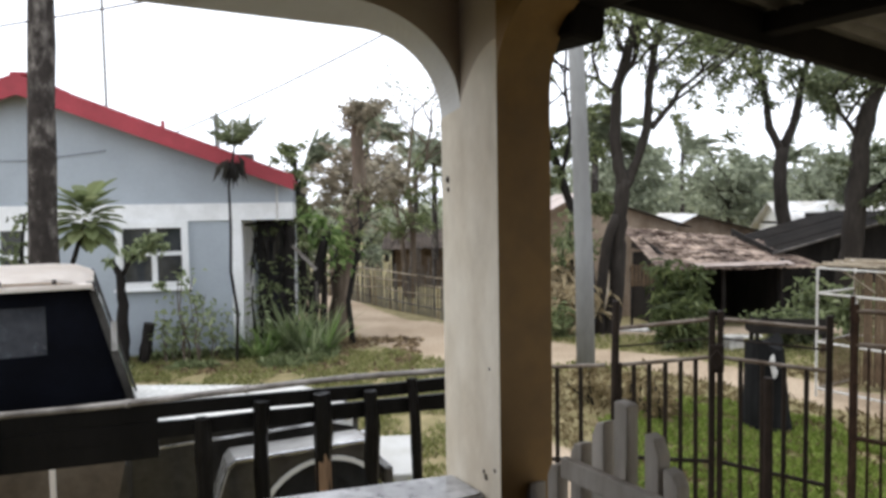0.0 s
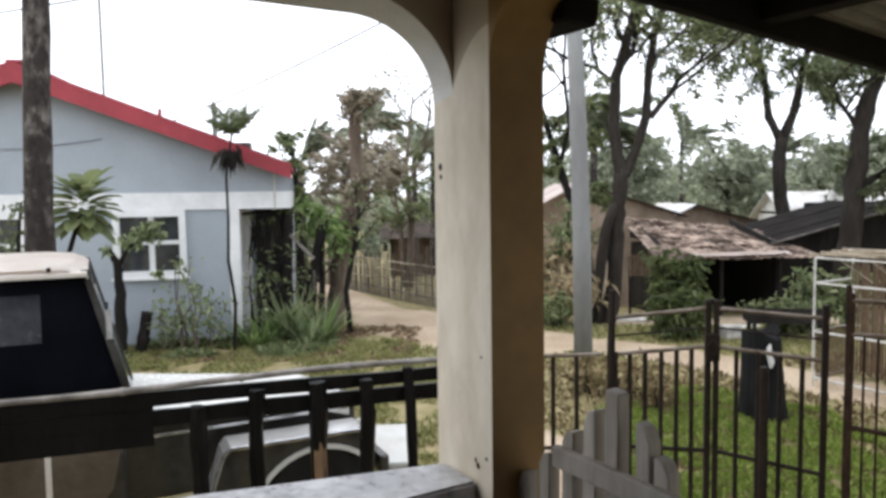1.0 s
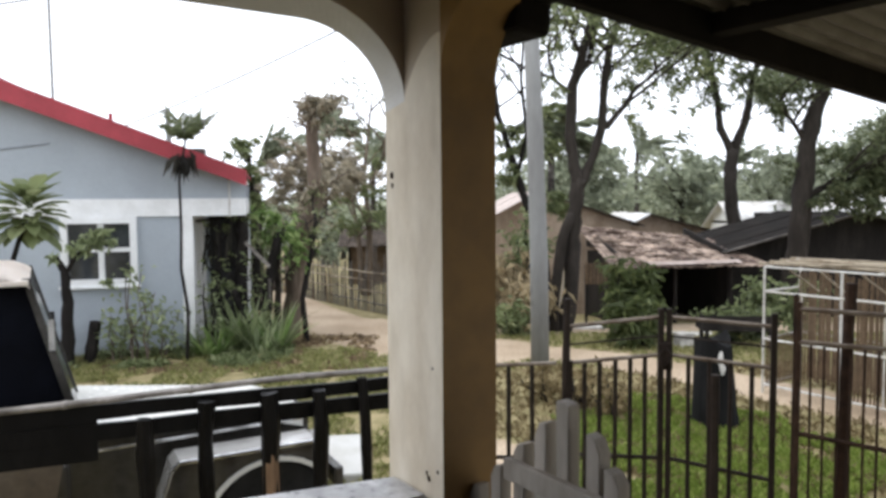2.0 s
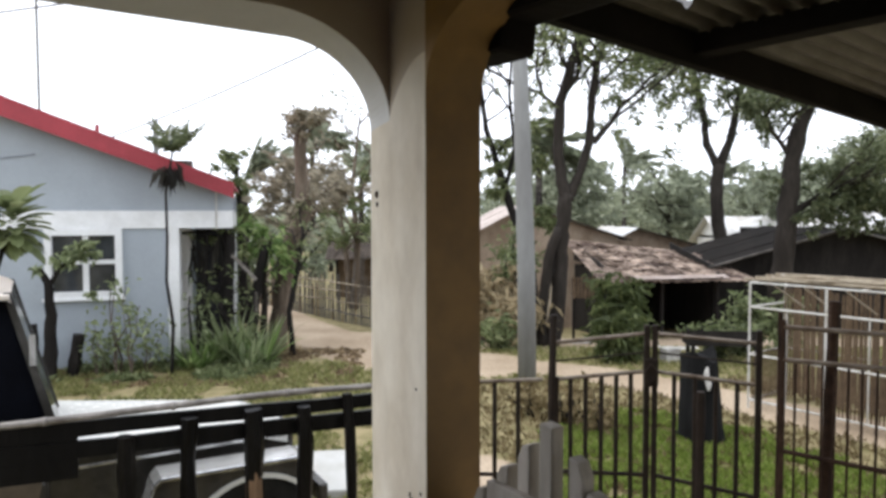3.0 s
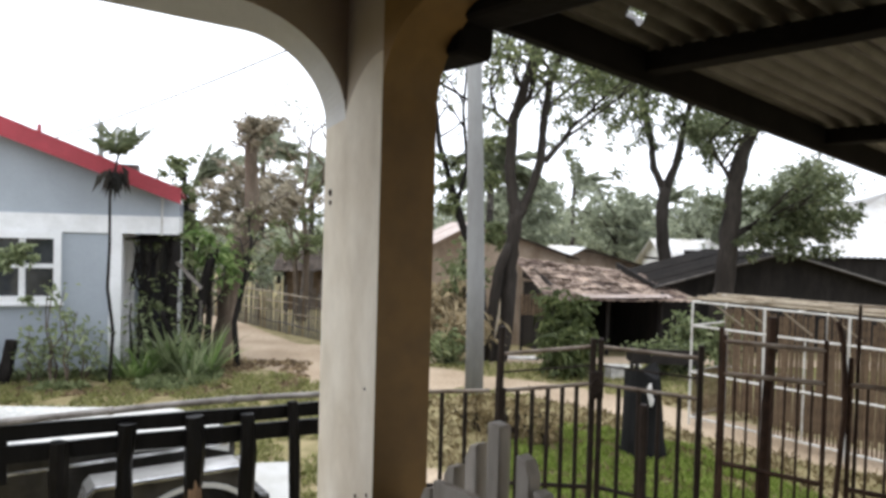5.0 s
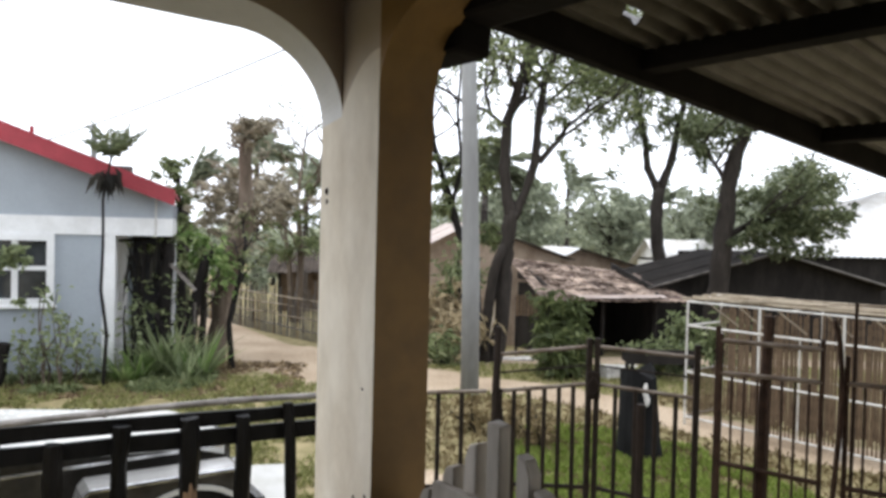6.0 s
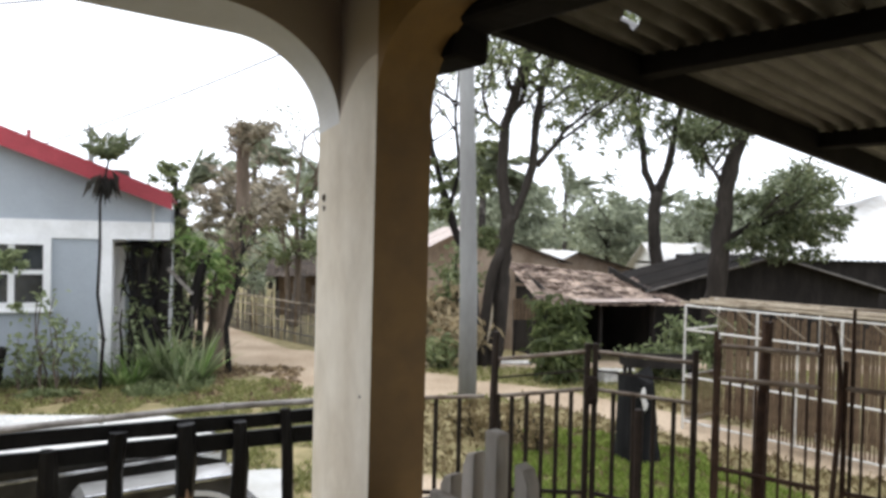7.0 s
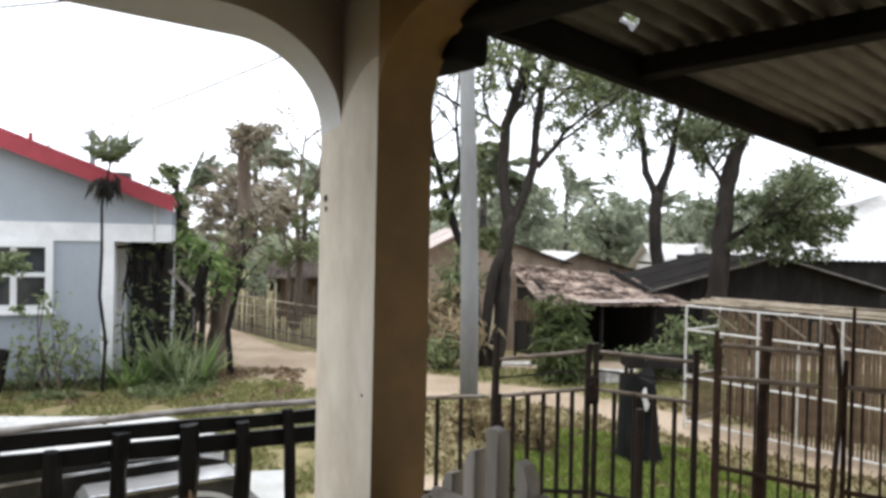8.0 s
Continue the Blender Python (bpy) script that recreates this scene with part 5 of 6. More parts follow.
WOODS = "trees along the yard and road"
tree("tree", [([(2.84, 12.65, -0.3), (2.99, 12.65, 0.76), (3.02, 12.65, 1.45), (3.04, 12.65, 1.95), (3.12, 12.65, 2.57)], [0.16, 0.135, 0.125, 0.125, 0.13]),
              ([(3.11, 12.65, 2.45), (3.01, 12.65, 2.92), (2.95, 12.65, 3.33), (3.0, 12.65, 4.16), (3.2, 12.65, 4.81), (3.46, 12.65, 5.71), (3.75, 12.7, 7.0)], [0.115, 0.10, 0.095, 0.09, 0.08, 0.07, 0.03]),
              ([(3.14, 12.65, 2.45), (3.36, 12.65, 2.95), (3.52, 12.65, 3.5), (3.53, 12.65, 4.04), (3.64, 12.65, 4.83), (3.88, 12.65, 5.54), (4.3, 12.7, 6.7)], [0.09, 0.08, 0.075, 0.07, 0.065, 0.05, 0.025]),
              ([(2.64, 12.5, -0.15), (2.70, 12.5, 0.8), (2.78, 12.52, 1.45), (2.97, 12.6, 1.98)], [0.085, 0.085, 0.09, 0.08]),
              ([(3.58, 12.65, 3.45), (3.88, 12.6, 3.81), (4.07, 12.6, 4.11), (4.6, 12.5, 4.5)], [0.06, 0.045, 0.035, 0.015]),
              ([(3.0, 12.65, 4.2), (3.3, 12.7, 4.6), (3.45, 12.7, 5.4), (3.5, 12.7, 6.2)], [0.06, 0.05, 0.04, 0.02]),
              ([(3.02, 12.65, 4.0), (2.6, 12.6, 4.3), (2.2, 12.6, 4.4)], [0.04, 0.03, 0.015])],
     "twin-stemmed tree with thin windblown leaves", grow_at=((1, 0.5, 9), (2, 0.45, 9), (4, 0.3, 3), (5, 0.4, 3), (6, 0.3, 2)), blades=15, length=0.12, width=0.04, r=0.7, blen=1.05, brad=0.028, group=WOODS,
     clumps=(((4.15, 12.7, 4.9), 0.7, 360), ((4.6, 12.8, 5.2), 0.8, 460), ((5.0, 12.9, 4.75), 0.7, 380), ((2.65, 12.7, 4.8), 0.6, 240), ((2.7, 12.7, 4.0), 0.45, 120), ((5.6, 13.0, 4.9), 0.7, 380), ((3.3, 12.8, 5.1), 0.7, 300), ((3.9, 12.8, 5.6), 0.7, 300), ((4.05, 12.7, 3.7), 0.5, 110), ((4.6, 12.8, 3.5), 0.5, 90), ((5.1, 12.9, 3.7), 0.5, 90), ((4.0, 12.7, 4.1), 0.4, 90), ((4.4, 12.7, 4.3), 0.5, 140), ((5.3, 13.0, 4.2), 0.5, 140)))
tree("tree", [([(8.95, 19.0, -0.9), (8.88, 19.0, 0.4), (8.83, 19.0, 1.46), (8.66, 19.0, 2.53), (8.74, 19.0, 3.52)], [0.24, 0.20, 0.18, 0.17, 0.17]),
              ([(8.73, 19.0, 3.42), (8.40, 19.0, 4.05), (8.29, 19.0, 4.8), (8.05, 19.0, 5.85), (7.8, 19.1, 7.0)], [0.11, 0.10, 0.09, 0.07, 0.03]),
              ([(8.76, 19.0, 3.45), (9.07, 19.0, 4.3), (9.16, 19.0, 4.84), (9.42, 19.0, 6.07), (9.6, 19.0, 7.3)], [0.13, 0.115, 0.10, 0.08, 0.03])],
     "forked tree with dark green windblown crown", leaf=M_LEAFDK, grow_at=((1, 0.4, 6), (2, 0.4, 6)), blades=22, length=0.16, width=0.055, r=1.0, blen=1.2, brad=0.045, group=WOODS,
     clumps=(((7.5, 19.0, 6.1), 0.9, 420), ((8.4, 19.0, 5.75), 0.8, 380), ((9.2, 19.0, 5.35), 0.7, 330), ((9.9, 19.0, 5.5), 0.8, 420), ((8.7, 19.0, 6.7), 1.2, 520), ((9.6, 19.0, 6.4), 1.0, 420), ((9.75, 19.0, 4.55), 0.6, 260), ((6.6, 19.0, 6.5), 0.9, 460), ((8.0, 19.0, 5.1), 0.7, 260), ((10.4, 19.0, 5.3), 0.8, 420), ((6.9, 19.0, 5.5), 0.7, 240)))
tree("tree", [([(8.0, 14.6, -0.4), (8.08, 14.6, 0.93), (8.17, 14.6, 2.01), (8.26, 14.6, 3.2), (8.36, 14.58, 3.86), (8.65, 14.55, 4.65), (8.9, 14.6, 5.3), (9.2, 14.6, 6.4)], [0.25, 0.22, 0.20, 0.18, 0.165, 0.13, 0.09, 0.03]),
              ([(8.57, 14.56, 4.45), (8.92, 14.5, 4.54), (9.44, 14.4, 4.6), (10.0, 14.4, 4.75)], [0.07, 0.055, 0.04, 0.015]),
              ([(8.2, 14.6, 2.2), (8.7, 14.5, 2.5), (9.4, 14.4, 2.7)], [0.08, 0.06, 0.025]),
              ([(8.28, 14.6, 3.3), (7.95, 14.55, 3.7), (7.55, 14.5, 4.2)], [0.06, 0.045, 0.02])],
     "stout leaning tree with deep green leaf masses", leaf=M_LEAFDK, grow_at=((0, 0.72, 6), (1, 0.5, 3), (2, 0.3, 5), (3, 0.3, 4)), blades=20, length=0.13, width=0.052, r=0.5, blen=0.75, brad=0.03, group=WOODS,
     clumps=(((9.0, 14.5, 3.0), 0.45, 620), ((9.55, 14.4, 2.6), 0.6, 1300), ((10.2, 14.3, 2.62), 0.45, 760), ((10.7, 14.3, 2.75), 0.3, 240), ((9.2, 14.4, 2.15), 0.5, 820), ((8.65, 14.4, 2.2), 0.42, 520),
             ((9.95, 14.3, 2.15), 0.5, 380), ((7.7, 14.5, 4.0), 0.45, 300), ((7.4, 14.5, 4.4), 0.5, 320), ((7.9, 14.5, 4.7), 0.6, 420), ((7.9, 14.6, 2.7), 0.32, 120), ((8.7, 14.5, 5.4), 0.8, 500)))
tree("tree", [([(2.78, 13.6, -0.2), (2.71, 13.6, 1.07), (2.59, 13.6, 1.6), (2.30, 13.6, 2.33), (2.07, 13.6, 3.06), (1.84, 13.6, 3.78), (1.73, 13.6, 4.6), (1.8, 13.6, 5.6)], [0.10, 0.09, 0.085, 0.075, 0.06, 0.05, 0.035, 0.015]),
              ([(2.2, 13.6, 2.7), (2.35, 13.5, 3.4), (2.25, 13.5, 4.4), (2.3, 13.5, 5.4)], [0.045, 0.035, 0.028, 0.015])],
     "dark slender tree behind the pole with sparse leaves", bark=M_BARKSHADE, grow_at=((0, 0.6, 5), (1, 0.3, 4)), blades=8, length=0.15, width=0.05, r=0.4, level=1, blen=0.7, brad=0.022, group=WOODS,
     clumps=(((2.0, 13.6, 3.1), 0.32, 240), ((2.65, 13.6, 3.2), 0.34, 260), ((1.9, 13.6, 3.5), 0.28, 140), ((2.0, 13.6, 2.6), 0.3, 160), ((2.95, 13.5, 2.15), 0.27, 340)))
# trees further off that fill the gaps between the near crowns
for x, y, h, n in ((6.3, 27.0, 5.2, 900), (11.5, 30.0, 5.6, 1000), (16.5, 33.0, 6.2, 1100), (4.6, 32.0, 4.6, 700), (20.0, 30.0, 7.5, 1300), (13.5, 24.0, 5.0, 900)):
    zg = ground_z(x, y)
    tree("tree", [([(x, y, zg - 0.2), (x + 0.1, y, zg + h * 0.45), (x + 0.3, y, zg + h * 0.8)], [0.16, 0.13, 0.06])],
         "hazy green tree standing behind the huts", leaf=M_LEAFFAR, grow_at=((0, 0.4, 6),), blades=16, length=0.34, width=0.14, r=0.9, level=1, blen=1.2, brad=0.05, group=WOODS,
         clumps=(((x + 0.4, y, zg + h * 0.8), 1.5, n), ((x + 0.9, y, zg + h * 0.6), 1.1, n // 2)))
# trees by the road beside the grey house
tree("tree", [([(-1.82, 12.4, -0.1), (-1.74, 12.4, 0.92), (-1.58, 12.4, 1.68), (-1.38, 12.4, 2.25), (-1.39, 12.4, 3.0), (-1.42, 12.4, 3.75)], [0.16, 0.14, 0.145, 0.13, 0.11, 0.09])],
     "lopped tree trunk with a tuft of leaves on top", bark=M_BROWNBARK, leaf=M_LEAFOLIVE, grow_at=((0, 0.55, 5),), blades=6, length=0.12, width=0.045, r=0.25, level=1, blen=0.4, brad=0.025, group=WOODS,
     clumps=(((-1.16, 12.35, 3.80), 0.30, 310), ((-1.35, 12.3, 3.84), 0.26, 240), ((-1.5, 12.35, 3.80), 0.18, 120), ((-1.42, 12.25, 3.55), 0.16, 72), ((-1.55, 12.4, 2.3), 0.3, 144), ((-1.2, 12.4, 2.5), 0.3, 120)))
tree("tree", [([(-1.9, 14.2, -0.1), (-1.9, 14.2, 1.2), (-1.85, 14.2, 2.5)], [0.09, 0.07, 0.04]), ([(-1.88, 14.2, 1.6), (-1.4, 14.2, 2.2), (-1.0, 14.2, 2.7)], [0.05, 0.04, 0.02])],
     "windtorn tree with browned leaves", bark=M_BROWNBARK, leaf=M_LEAFOLIVE, grow_at=((0, 0.5, 5), (1, 0.4, 3)), blades=12, length=0.16, width=0.03, r=0.42, level=1, blen=0.5, brad=0.022, group=WOODS, wind=(1.3, 0, -0.1),
     clumps=(((-1.94, 14.2, 3.05), 0.36, 460), ((-2.06, 14.2, 2.72), 0.46, 600), ((-1.08, 14.2, 2.92), 0.42, 500), ((-0.98, 14.2, 2.6), 0.44, 520), ((-1.52, 14.2, 2.72), 0.46, 540), ((-2.35, 14.2, 2.25), 0.36, 300), ((-0.75, 14.2, 2.75), 0.22, 100)))
tree("tree", [([(-0.85, 17.6, -0.1), (-0.95, 17.6, 1.2), (-1.1, 17.6, 2.3)], [0.08, 0.06, 0.03])],
     "windtorn tree with dull green leaves", bark=M_BROWNBARK, leaf=M_LEAF, grow_at=((0, 0.4, 5),), blades=9, length=0.18, width=0.055, r=0.36, level=1, blen=0.5, brad=0.03, group=WOODS, wind=(1.0, 0, -0.2),
     clumps=(((-1.15, 17.6, 2.5), 0.6, 240), ((-1.5, 17.6, 1.8), 0.5, 96)))
tree("tree", [([(-1.47, 11.7, -0.05), (-1.52, 11.7, 0.7), (-1.38, 11.75, 1.4), (-1.29, 11.8, 2.05)], [0.05, 0.045, 0.04, 0.025])],
     "thin dark crooked tree at the roadside", bark=M_BARKSHADE, grow_at=((0, 0.6, 5),), blades=4, length=0.10, width=0.04, r=0.22, level=1, blen=0.45, brad=0.016, group=WOODS)
tree("tree", [([(-0.75, 17.5, -0.1), (-0.7, 17.5, 1.6), (-0.82, 17.5, 2.8), (-0.6, 17.5, 4.6)], [0.09, 0.07, 0.05, 0.015]),
              ([(-0.78, 17.5, 2.4), (-0.35, 17.5, 3.3), (-0.2, 17.5, 4.4)], [0.04, 0.03, 0.012])],
     "bare windstripped tree with thin branches", bark=M_BROWNBARK, grow_at=((0, 0.3, 8), (1, 0.3, 5)), blades=3, length=0.12, width=0.04, r=0.3, level=2, blen=0.85, brad=0.022, group=WOODS,
     clumps=(((-0.40, 17.5, 2.5), 0.42, 260), ((-0.42, 17.5, 3.2), 0.36, 170), ((-0.5, 17.5, 1.85), 0.4, 200), ((-0.05, 17.3, 2.9), 0.5, 260)))
for x, y, h, lean, r0 in ((-2.78, 11.5, 1.9, 0.05, 0.05), (-2.46, 11.55, 1.95, 0.06, 0.12), (-2.16, 11.75, 1.75, 0.30, 0.10), (-2.62, 11.4, 0.95, -0.12, 0.07), (-2.30, 11.3, 0.9, -0.2, 0.06)):
    tree("tree", [([(x, y, -0.1), (x + lean * 0.3, y, h * 0.5), (x + lean, y, h)], [r0, r0 * 0.9, r0 * 0.75])],
         "dark storm-broken trunk beside the house corner", bark=M_BARKSHADE, grow_at=((0, 0.35, 4),), blades=2, length=0.13, width=0.045, r=0.2, level=1, blen=0.34, brad=0.02, group=WOODS,
         leaf=M_LEAF, clumps=(((x + lean, y, h + 0.02), 0.14, 24),))
lv = Leaves()
hung = base("dead_leaves", pose(-2.7, 11.5, 1.95))
for k in range(18):
    x = rnd.uniform(-0.28, 0.30)
    lv.blade((x, rnd.uniform(-0.1, 0.1), rnd.uniform(-0.25, 0.05)), (rnd.uniform(-0.2, 0.2), rnd.uniform(-0.1, 0.1), -1), rnd.uniform(0.35, 0.75), rnd.uniform(0.04, 0.08), bend=0.1)
lv.put("leaf", M_DKLEAF, hung)
part("branch", pipe(crooked((-0.42, 0, -0.02), (0.42, 0, 0.06), 5, 0.03), 0.02, 6), M_BARKSHADE, hung)
tagged(hung, "blackened dead leaves hanging from a branch", "leaves")
ob = part("broken_board", box((0, 0, 0), (0.52, 0.02, 0.055), bev=0.004), M_GREYBAMBOO)
ob.matrix_world = pose(-2.15, 11.38, 1.42, 0, 48, 8)
tagged(ob, "broken grey board leaning among the storm-broken trunks", "board")
gate_post(-1.98, 11.3, 1.05, 0.022, M_PALEBARK, "thin pale dead stem among the plants", lean=(0.02, 0), name="dead_stem")
for x, y in ((-4.6, 24.0), (-3.4, 26.5), (-6.2, 25.0), (-2.2, 29.0)):
    tree("tree", [([(x, y, -0.1), (x, y, 0.5), (x + 0.1, y, 0.9)], [0.10, 0.08, 0.04])], "low hazy tree beyond the road", leaf=M_LEAFFAR, grow_at=((0, 0.4, 4),), blades=16, length=0.3, width=0.12, r=0.7,
         level=1, blen=0.7, brad=0.04, group=WOODS, clumps=(((x, y, 0.7), 0.7, 220), ((x + 0.9, y, 0.5), 0.6, 130)))
# a creeper-hung clump with bright leaves between the trunks
tree("tree", [([(-2.0, 12.0, -0.1), (-1.95, 12.0, 1.0), (-1.98, 12.0, 1.9)], [0.06, 0.05, 0.03])], "small tree hung with bright green creeper", leaf=M_LEAFBR, group=WOODS,
     grow_at=((0, 0.5, 3),), blades=14, length=0.15, width=0.07, r=0.3, level=1, blen=0.4, brad=0.02, clumps=(((-1.98, 11.9, 1.75), 0.30, 160),))


def palm(x, y, h, fr, n, label, leaf=M_LEAFPALM, wind=(0.9, 0, 0.0), lean=(0.0, 0.0), r=0.1, up=0.35, leaflet=0.3, sag=0.5, zg=None, width=0.035, bend=None, count=16, bark=M_PALEBARK, sweep=1.0):
    z0 = ground_z(x, y) if zg is None else zg
    root = base("palm_tree", pose(x, y, z0))
    pts = bend or [(lean[0] * t * t, lean[1] * t * t, -0.1 + (h + 0.1) * t) for t in (0, 0.2, 0.4, 0.6, 0.8, 1.0)]
    bm = bmesh.new()
    dense = []
    for a, b in zip(pts, pts[1:]):
        dense += [lerp(a, b, k / 3) for k in range(3)]
    dense.append(pts[-1])
    m = len(dense) - 1
    tube(bm, dense, [r * (1.15 - 0.5 * k / m) * (1 + 0.05 * (k % 2)) for k in range(m + 1)], 10, 0.05)
    part("trunk", bm, bark, root, smooth=True)
    lv = Leaves()
    top = Vector(pts[-1])
    for k in range(n):
        a = 2 * math.pi * k / n + rnd.uniform(-0.3, 0.3)
        d = Vector((math.cos(a) * sweep, math.sin(a) * sweep, up + rnd.uniform(-0.6, 1.2) * sweep)) + Vector(wind) * rnd.uniform(0.5, 1.2)
        lv.frond(top, d, fr * rnd.uniform(0.75, 1.15), leaflet, sag * rnd.uniform(0.6, 1.3), count, width, wind)
    lv.put("crown", leaf, root)
    tagged(root, label, "palm", "palms")
    return root


palm(-3.83, 7.0, 8.2, 2.0, 9, "tall palm with a dark trunk blotched pale", lean=(0.30, 0.2), r=0.125, leaflet=0.4)
young = palm(-2.99, 10.40, 3.2, 0.62, 15, "young slender palm with a thin crooked stem", leaf=M_LEAFDK, wind=(0.05, 0, 0.10), r=0.022, up=0.95, leaflet=0.11, sag=0.14, width=0.036, count=14, bark=M_BARKSHADE,
             bend=[(0.02, 0, -0.05), (0.06, 0, 0.7), (-0.02, 0, 1.3), (0.0, 0, 1.9), (-0.01, 0, 2.5), (0.06, 0.1, 3.08)])
lv = Leaves()
lv.clump((0.02, 0.08, 2.86), 0.14, 46, 0.26, 0.035, (0, 0, -1.6))
lv.put("dead_leaves", M_DKLEAF, young, "dead dark leaves hanging below the crown")
palm(-3.3, 17.5, 2.95, 1.5, 15, "windblown palm behind the house", wind=(1.0, 0, 0.75), up=0.45, sweep=0.45, r=0.12, leaflet=0.26, sag=0.40, count=22, leaf=M_LEAFFAR, width=0.03)
tree("tree", [([(-2.95, 15.4, -0.1), (-2.97, 15.4, 1.5), (-3.05, 15.4, 3.2)], [0.10, 0.09, 0.05])], "leaf-hung dark trunk behind the house end", leaf=M_LEAF, bark=M_BARKSHADE, group=WOODS,
     grow_at=((0, 0.5, 6),), blades=10, length=0.16, width=0.06, r=0.3, level=0, blen=0.35, brad=0.02,
     clumps=(((-3.12, 15.4, 3.3), 0.36, 220), ((-3.0, 15.4, 2.75), 0.34, 220), ((-2.95, 15.4, 2.2), 0.32, 200), ((-2.95, 15.4, 1.6), 0.3, 160)))
palm(-0.2, 19.5, 3.3, 1.2, 14, "windblown palm by the road", wind=(0.9, 0, 0.3), r=0.09, leaflet=0.3, sag=0.5, count=20, leaf=M_LEAFFAR)
palm(4.1, 19.8, 4.7, 1.5, 16, "palm with drooping fronds behind the huts", wind=(0.9, 0, 0), r=0.12, leaflet=0.5, sag=0.6, count=22)
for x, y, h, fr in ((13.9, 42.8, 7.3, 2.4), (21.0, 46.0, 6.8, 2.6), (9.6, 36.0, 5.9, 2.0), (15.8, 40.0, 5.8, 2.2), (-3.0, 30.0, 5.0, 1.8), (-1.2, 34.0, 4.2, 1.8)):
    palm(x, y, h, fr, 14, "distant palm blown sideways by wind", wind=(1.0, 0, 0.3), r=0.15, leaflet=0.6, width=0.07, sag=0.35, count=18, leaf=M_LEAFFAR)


# ---------------------------------------------------------------- shrubs and low plants
def shrub(name, x, y, stems, label, leaf, blades, length, width, h, r, wind=(0.2, 0, 0), bark=M_BARKSHADE, zg=None, spread=0.2, lo=0.55, girth=0.028):
    z0 = ground_z(x, y) if zg is None else zg
    root = base(name, pose(x, y, z0))
    bm = bmesh.new()
    lv = Leaves()
    for k in range(stems):
        a = rnd.uniform(0, 6.28)
        top = Vector((math.cos(a) * spread * rnd.random() * 1.4, math.sin(a) * spread * rnd.random() * 1.4, h * rnd.uniform(0.7, 1.0)))
        p = crooked((rnd.uniform(-0.04, 0.04), rnd.uniform(-0.04, 0.04), -0.05), top, 5, 0.06 * h)
        tube(bm, p, [girth * h ** 0.5 * (1.1 - 0.7 * i / 5) for i in range(6)], 6, 0.1)
        for i in range(2, 6):
            if i / 5 >= lo:
                lv.clump(p[i], r * rnd.uniform(0.7, 1.2), blades // (stems * 2) + 1, length, width, wind)
    part("stem", bm, bark, root)
    lv.put("leaves", leaf, root)
    tagged(root, label, "shrub", "bushes and shrubs round the yard")
    return root


def broad_leaf_shrub(stem, heart, count, length, width, label, leaf=M_LEAFBR):
    """A bent stem crowned by a head of large drooping oval leaves, each blade folded along its rib."""
    root = base("shrub", pose(*stem[0]))
    o = Vector(stem[0])
    bm = bmesh.new()
    tube(bm, [Vector(p) - o for p in stem], [0.035 - 0.012 * k / (len(stem) - 1) for k in range(len(stem))], 8, 0.08)
    part("stem", bm, M_BARKSHADE, root)
    lv = Leaves()
    c = Vector(heart) - o
    for k in range(count):
        a = 2.4 * k + rnd.uniform(-0.3, 0.3)
        up = 1.0 - 1.7 * k / count
        d = Vector((math.cos(a), math.sin(a), up)).normalized()
        p = c + Vector((0, 0, 0.16 * up)) + d * rnd.uniform(0.03, 0.16)
        L, w = length * rnd.uniform(0.75, 1.15), width * rnd.uniform(0.8, 1.2)
        s = d.cross(Vector((0, 0, 1))).normalized()
        u = s.cross(d)
        q = len(lv.v)
        for t, ww in ((0.0, 0.05), (0.25, 0.38), (0.55, 0.5), (0.82, 0.34), (1.0, 0.02)):
            m = p + d * L * t - Vector((0, 0, 0.16 * L * t * t))
            lv.v += [(m + s * ww * w + u * ww * w * 0.35)[:], m[:], (m - s * ww * w + u * ww * w * 0.35)[:]]
        for i in range(4):
            b = q + 3 * i
            lv.f += [(b, b + 1, b + 4, b + 3), (b + 1, b + 2, b + 5, b + 4)]
    lv.put("leaves", leaf, root)
    tagged(root, label, "shrub", "bushes and shrubs round the yard")


broad_leaf_shrub([(-4.2, 8.0, 0.0), (-4.14, 8.0, 0.9), (-4.08, 8.0, 1.5), (-3.98, 8.0, 1.8), (-3.88, 8.0, 2.1)], (-3.87, 8.0, 2.10), 70, 0.33, 0.15, "tall shrub with large glossy green leaves", M_LEAF)
shrub("shrub", -4.88, 8.5, 3, "thin shrub with sparse dark leaves", M_LEAFDK, 90, 0.16, 0.05, 2.2, 0.4, lo=0.7)
tree("small_tree", [([(-4.52, 10.2, -0.05), (-4.49, 10.2, 0.5), (-4.47, 10.2, 0.87), (-4.50, 10.2, 1.31), (-4.60, 10.2, 1.5)], [0.10, 0.085, 0.07, 0.055, 0.03]),
                    ([(-4.49, 10.2, 1.25), (-4.35, 10.2, 1.5), (-4.15, 10.2, 1.66)], [0.035, 0.025, 0.012])],
     "small tree with a dark stem before the window", bark=M_BARKSHADE, leaf=M_LEAFPALE, grow_at=((1, 0.4, 3),), blades=8, length=0.12, width=0.055, r=0.2, level=0, blen=0.2, brad=0.01,
     clumps=(((-4.05, 10.2, 1.74), 0.20, 120), ((-4.28, 10.2, 1.6), 0.18, 96), ((-3.92, 10.2, 1.8), 0.12, 48), ((-4.6, 10.2, 1.5), 0.12, 40), ((-3.95, 10.2, 1.22), 0.1, 24)))
gate_post(-4.30, 10.4, 0.58, 0.085, M_BARKSHADE, "short dark cut stump by the house wall", lean=(0.11, 0), name="cut_stump")
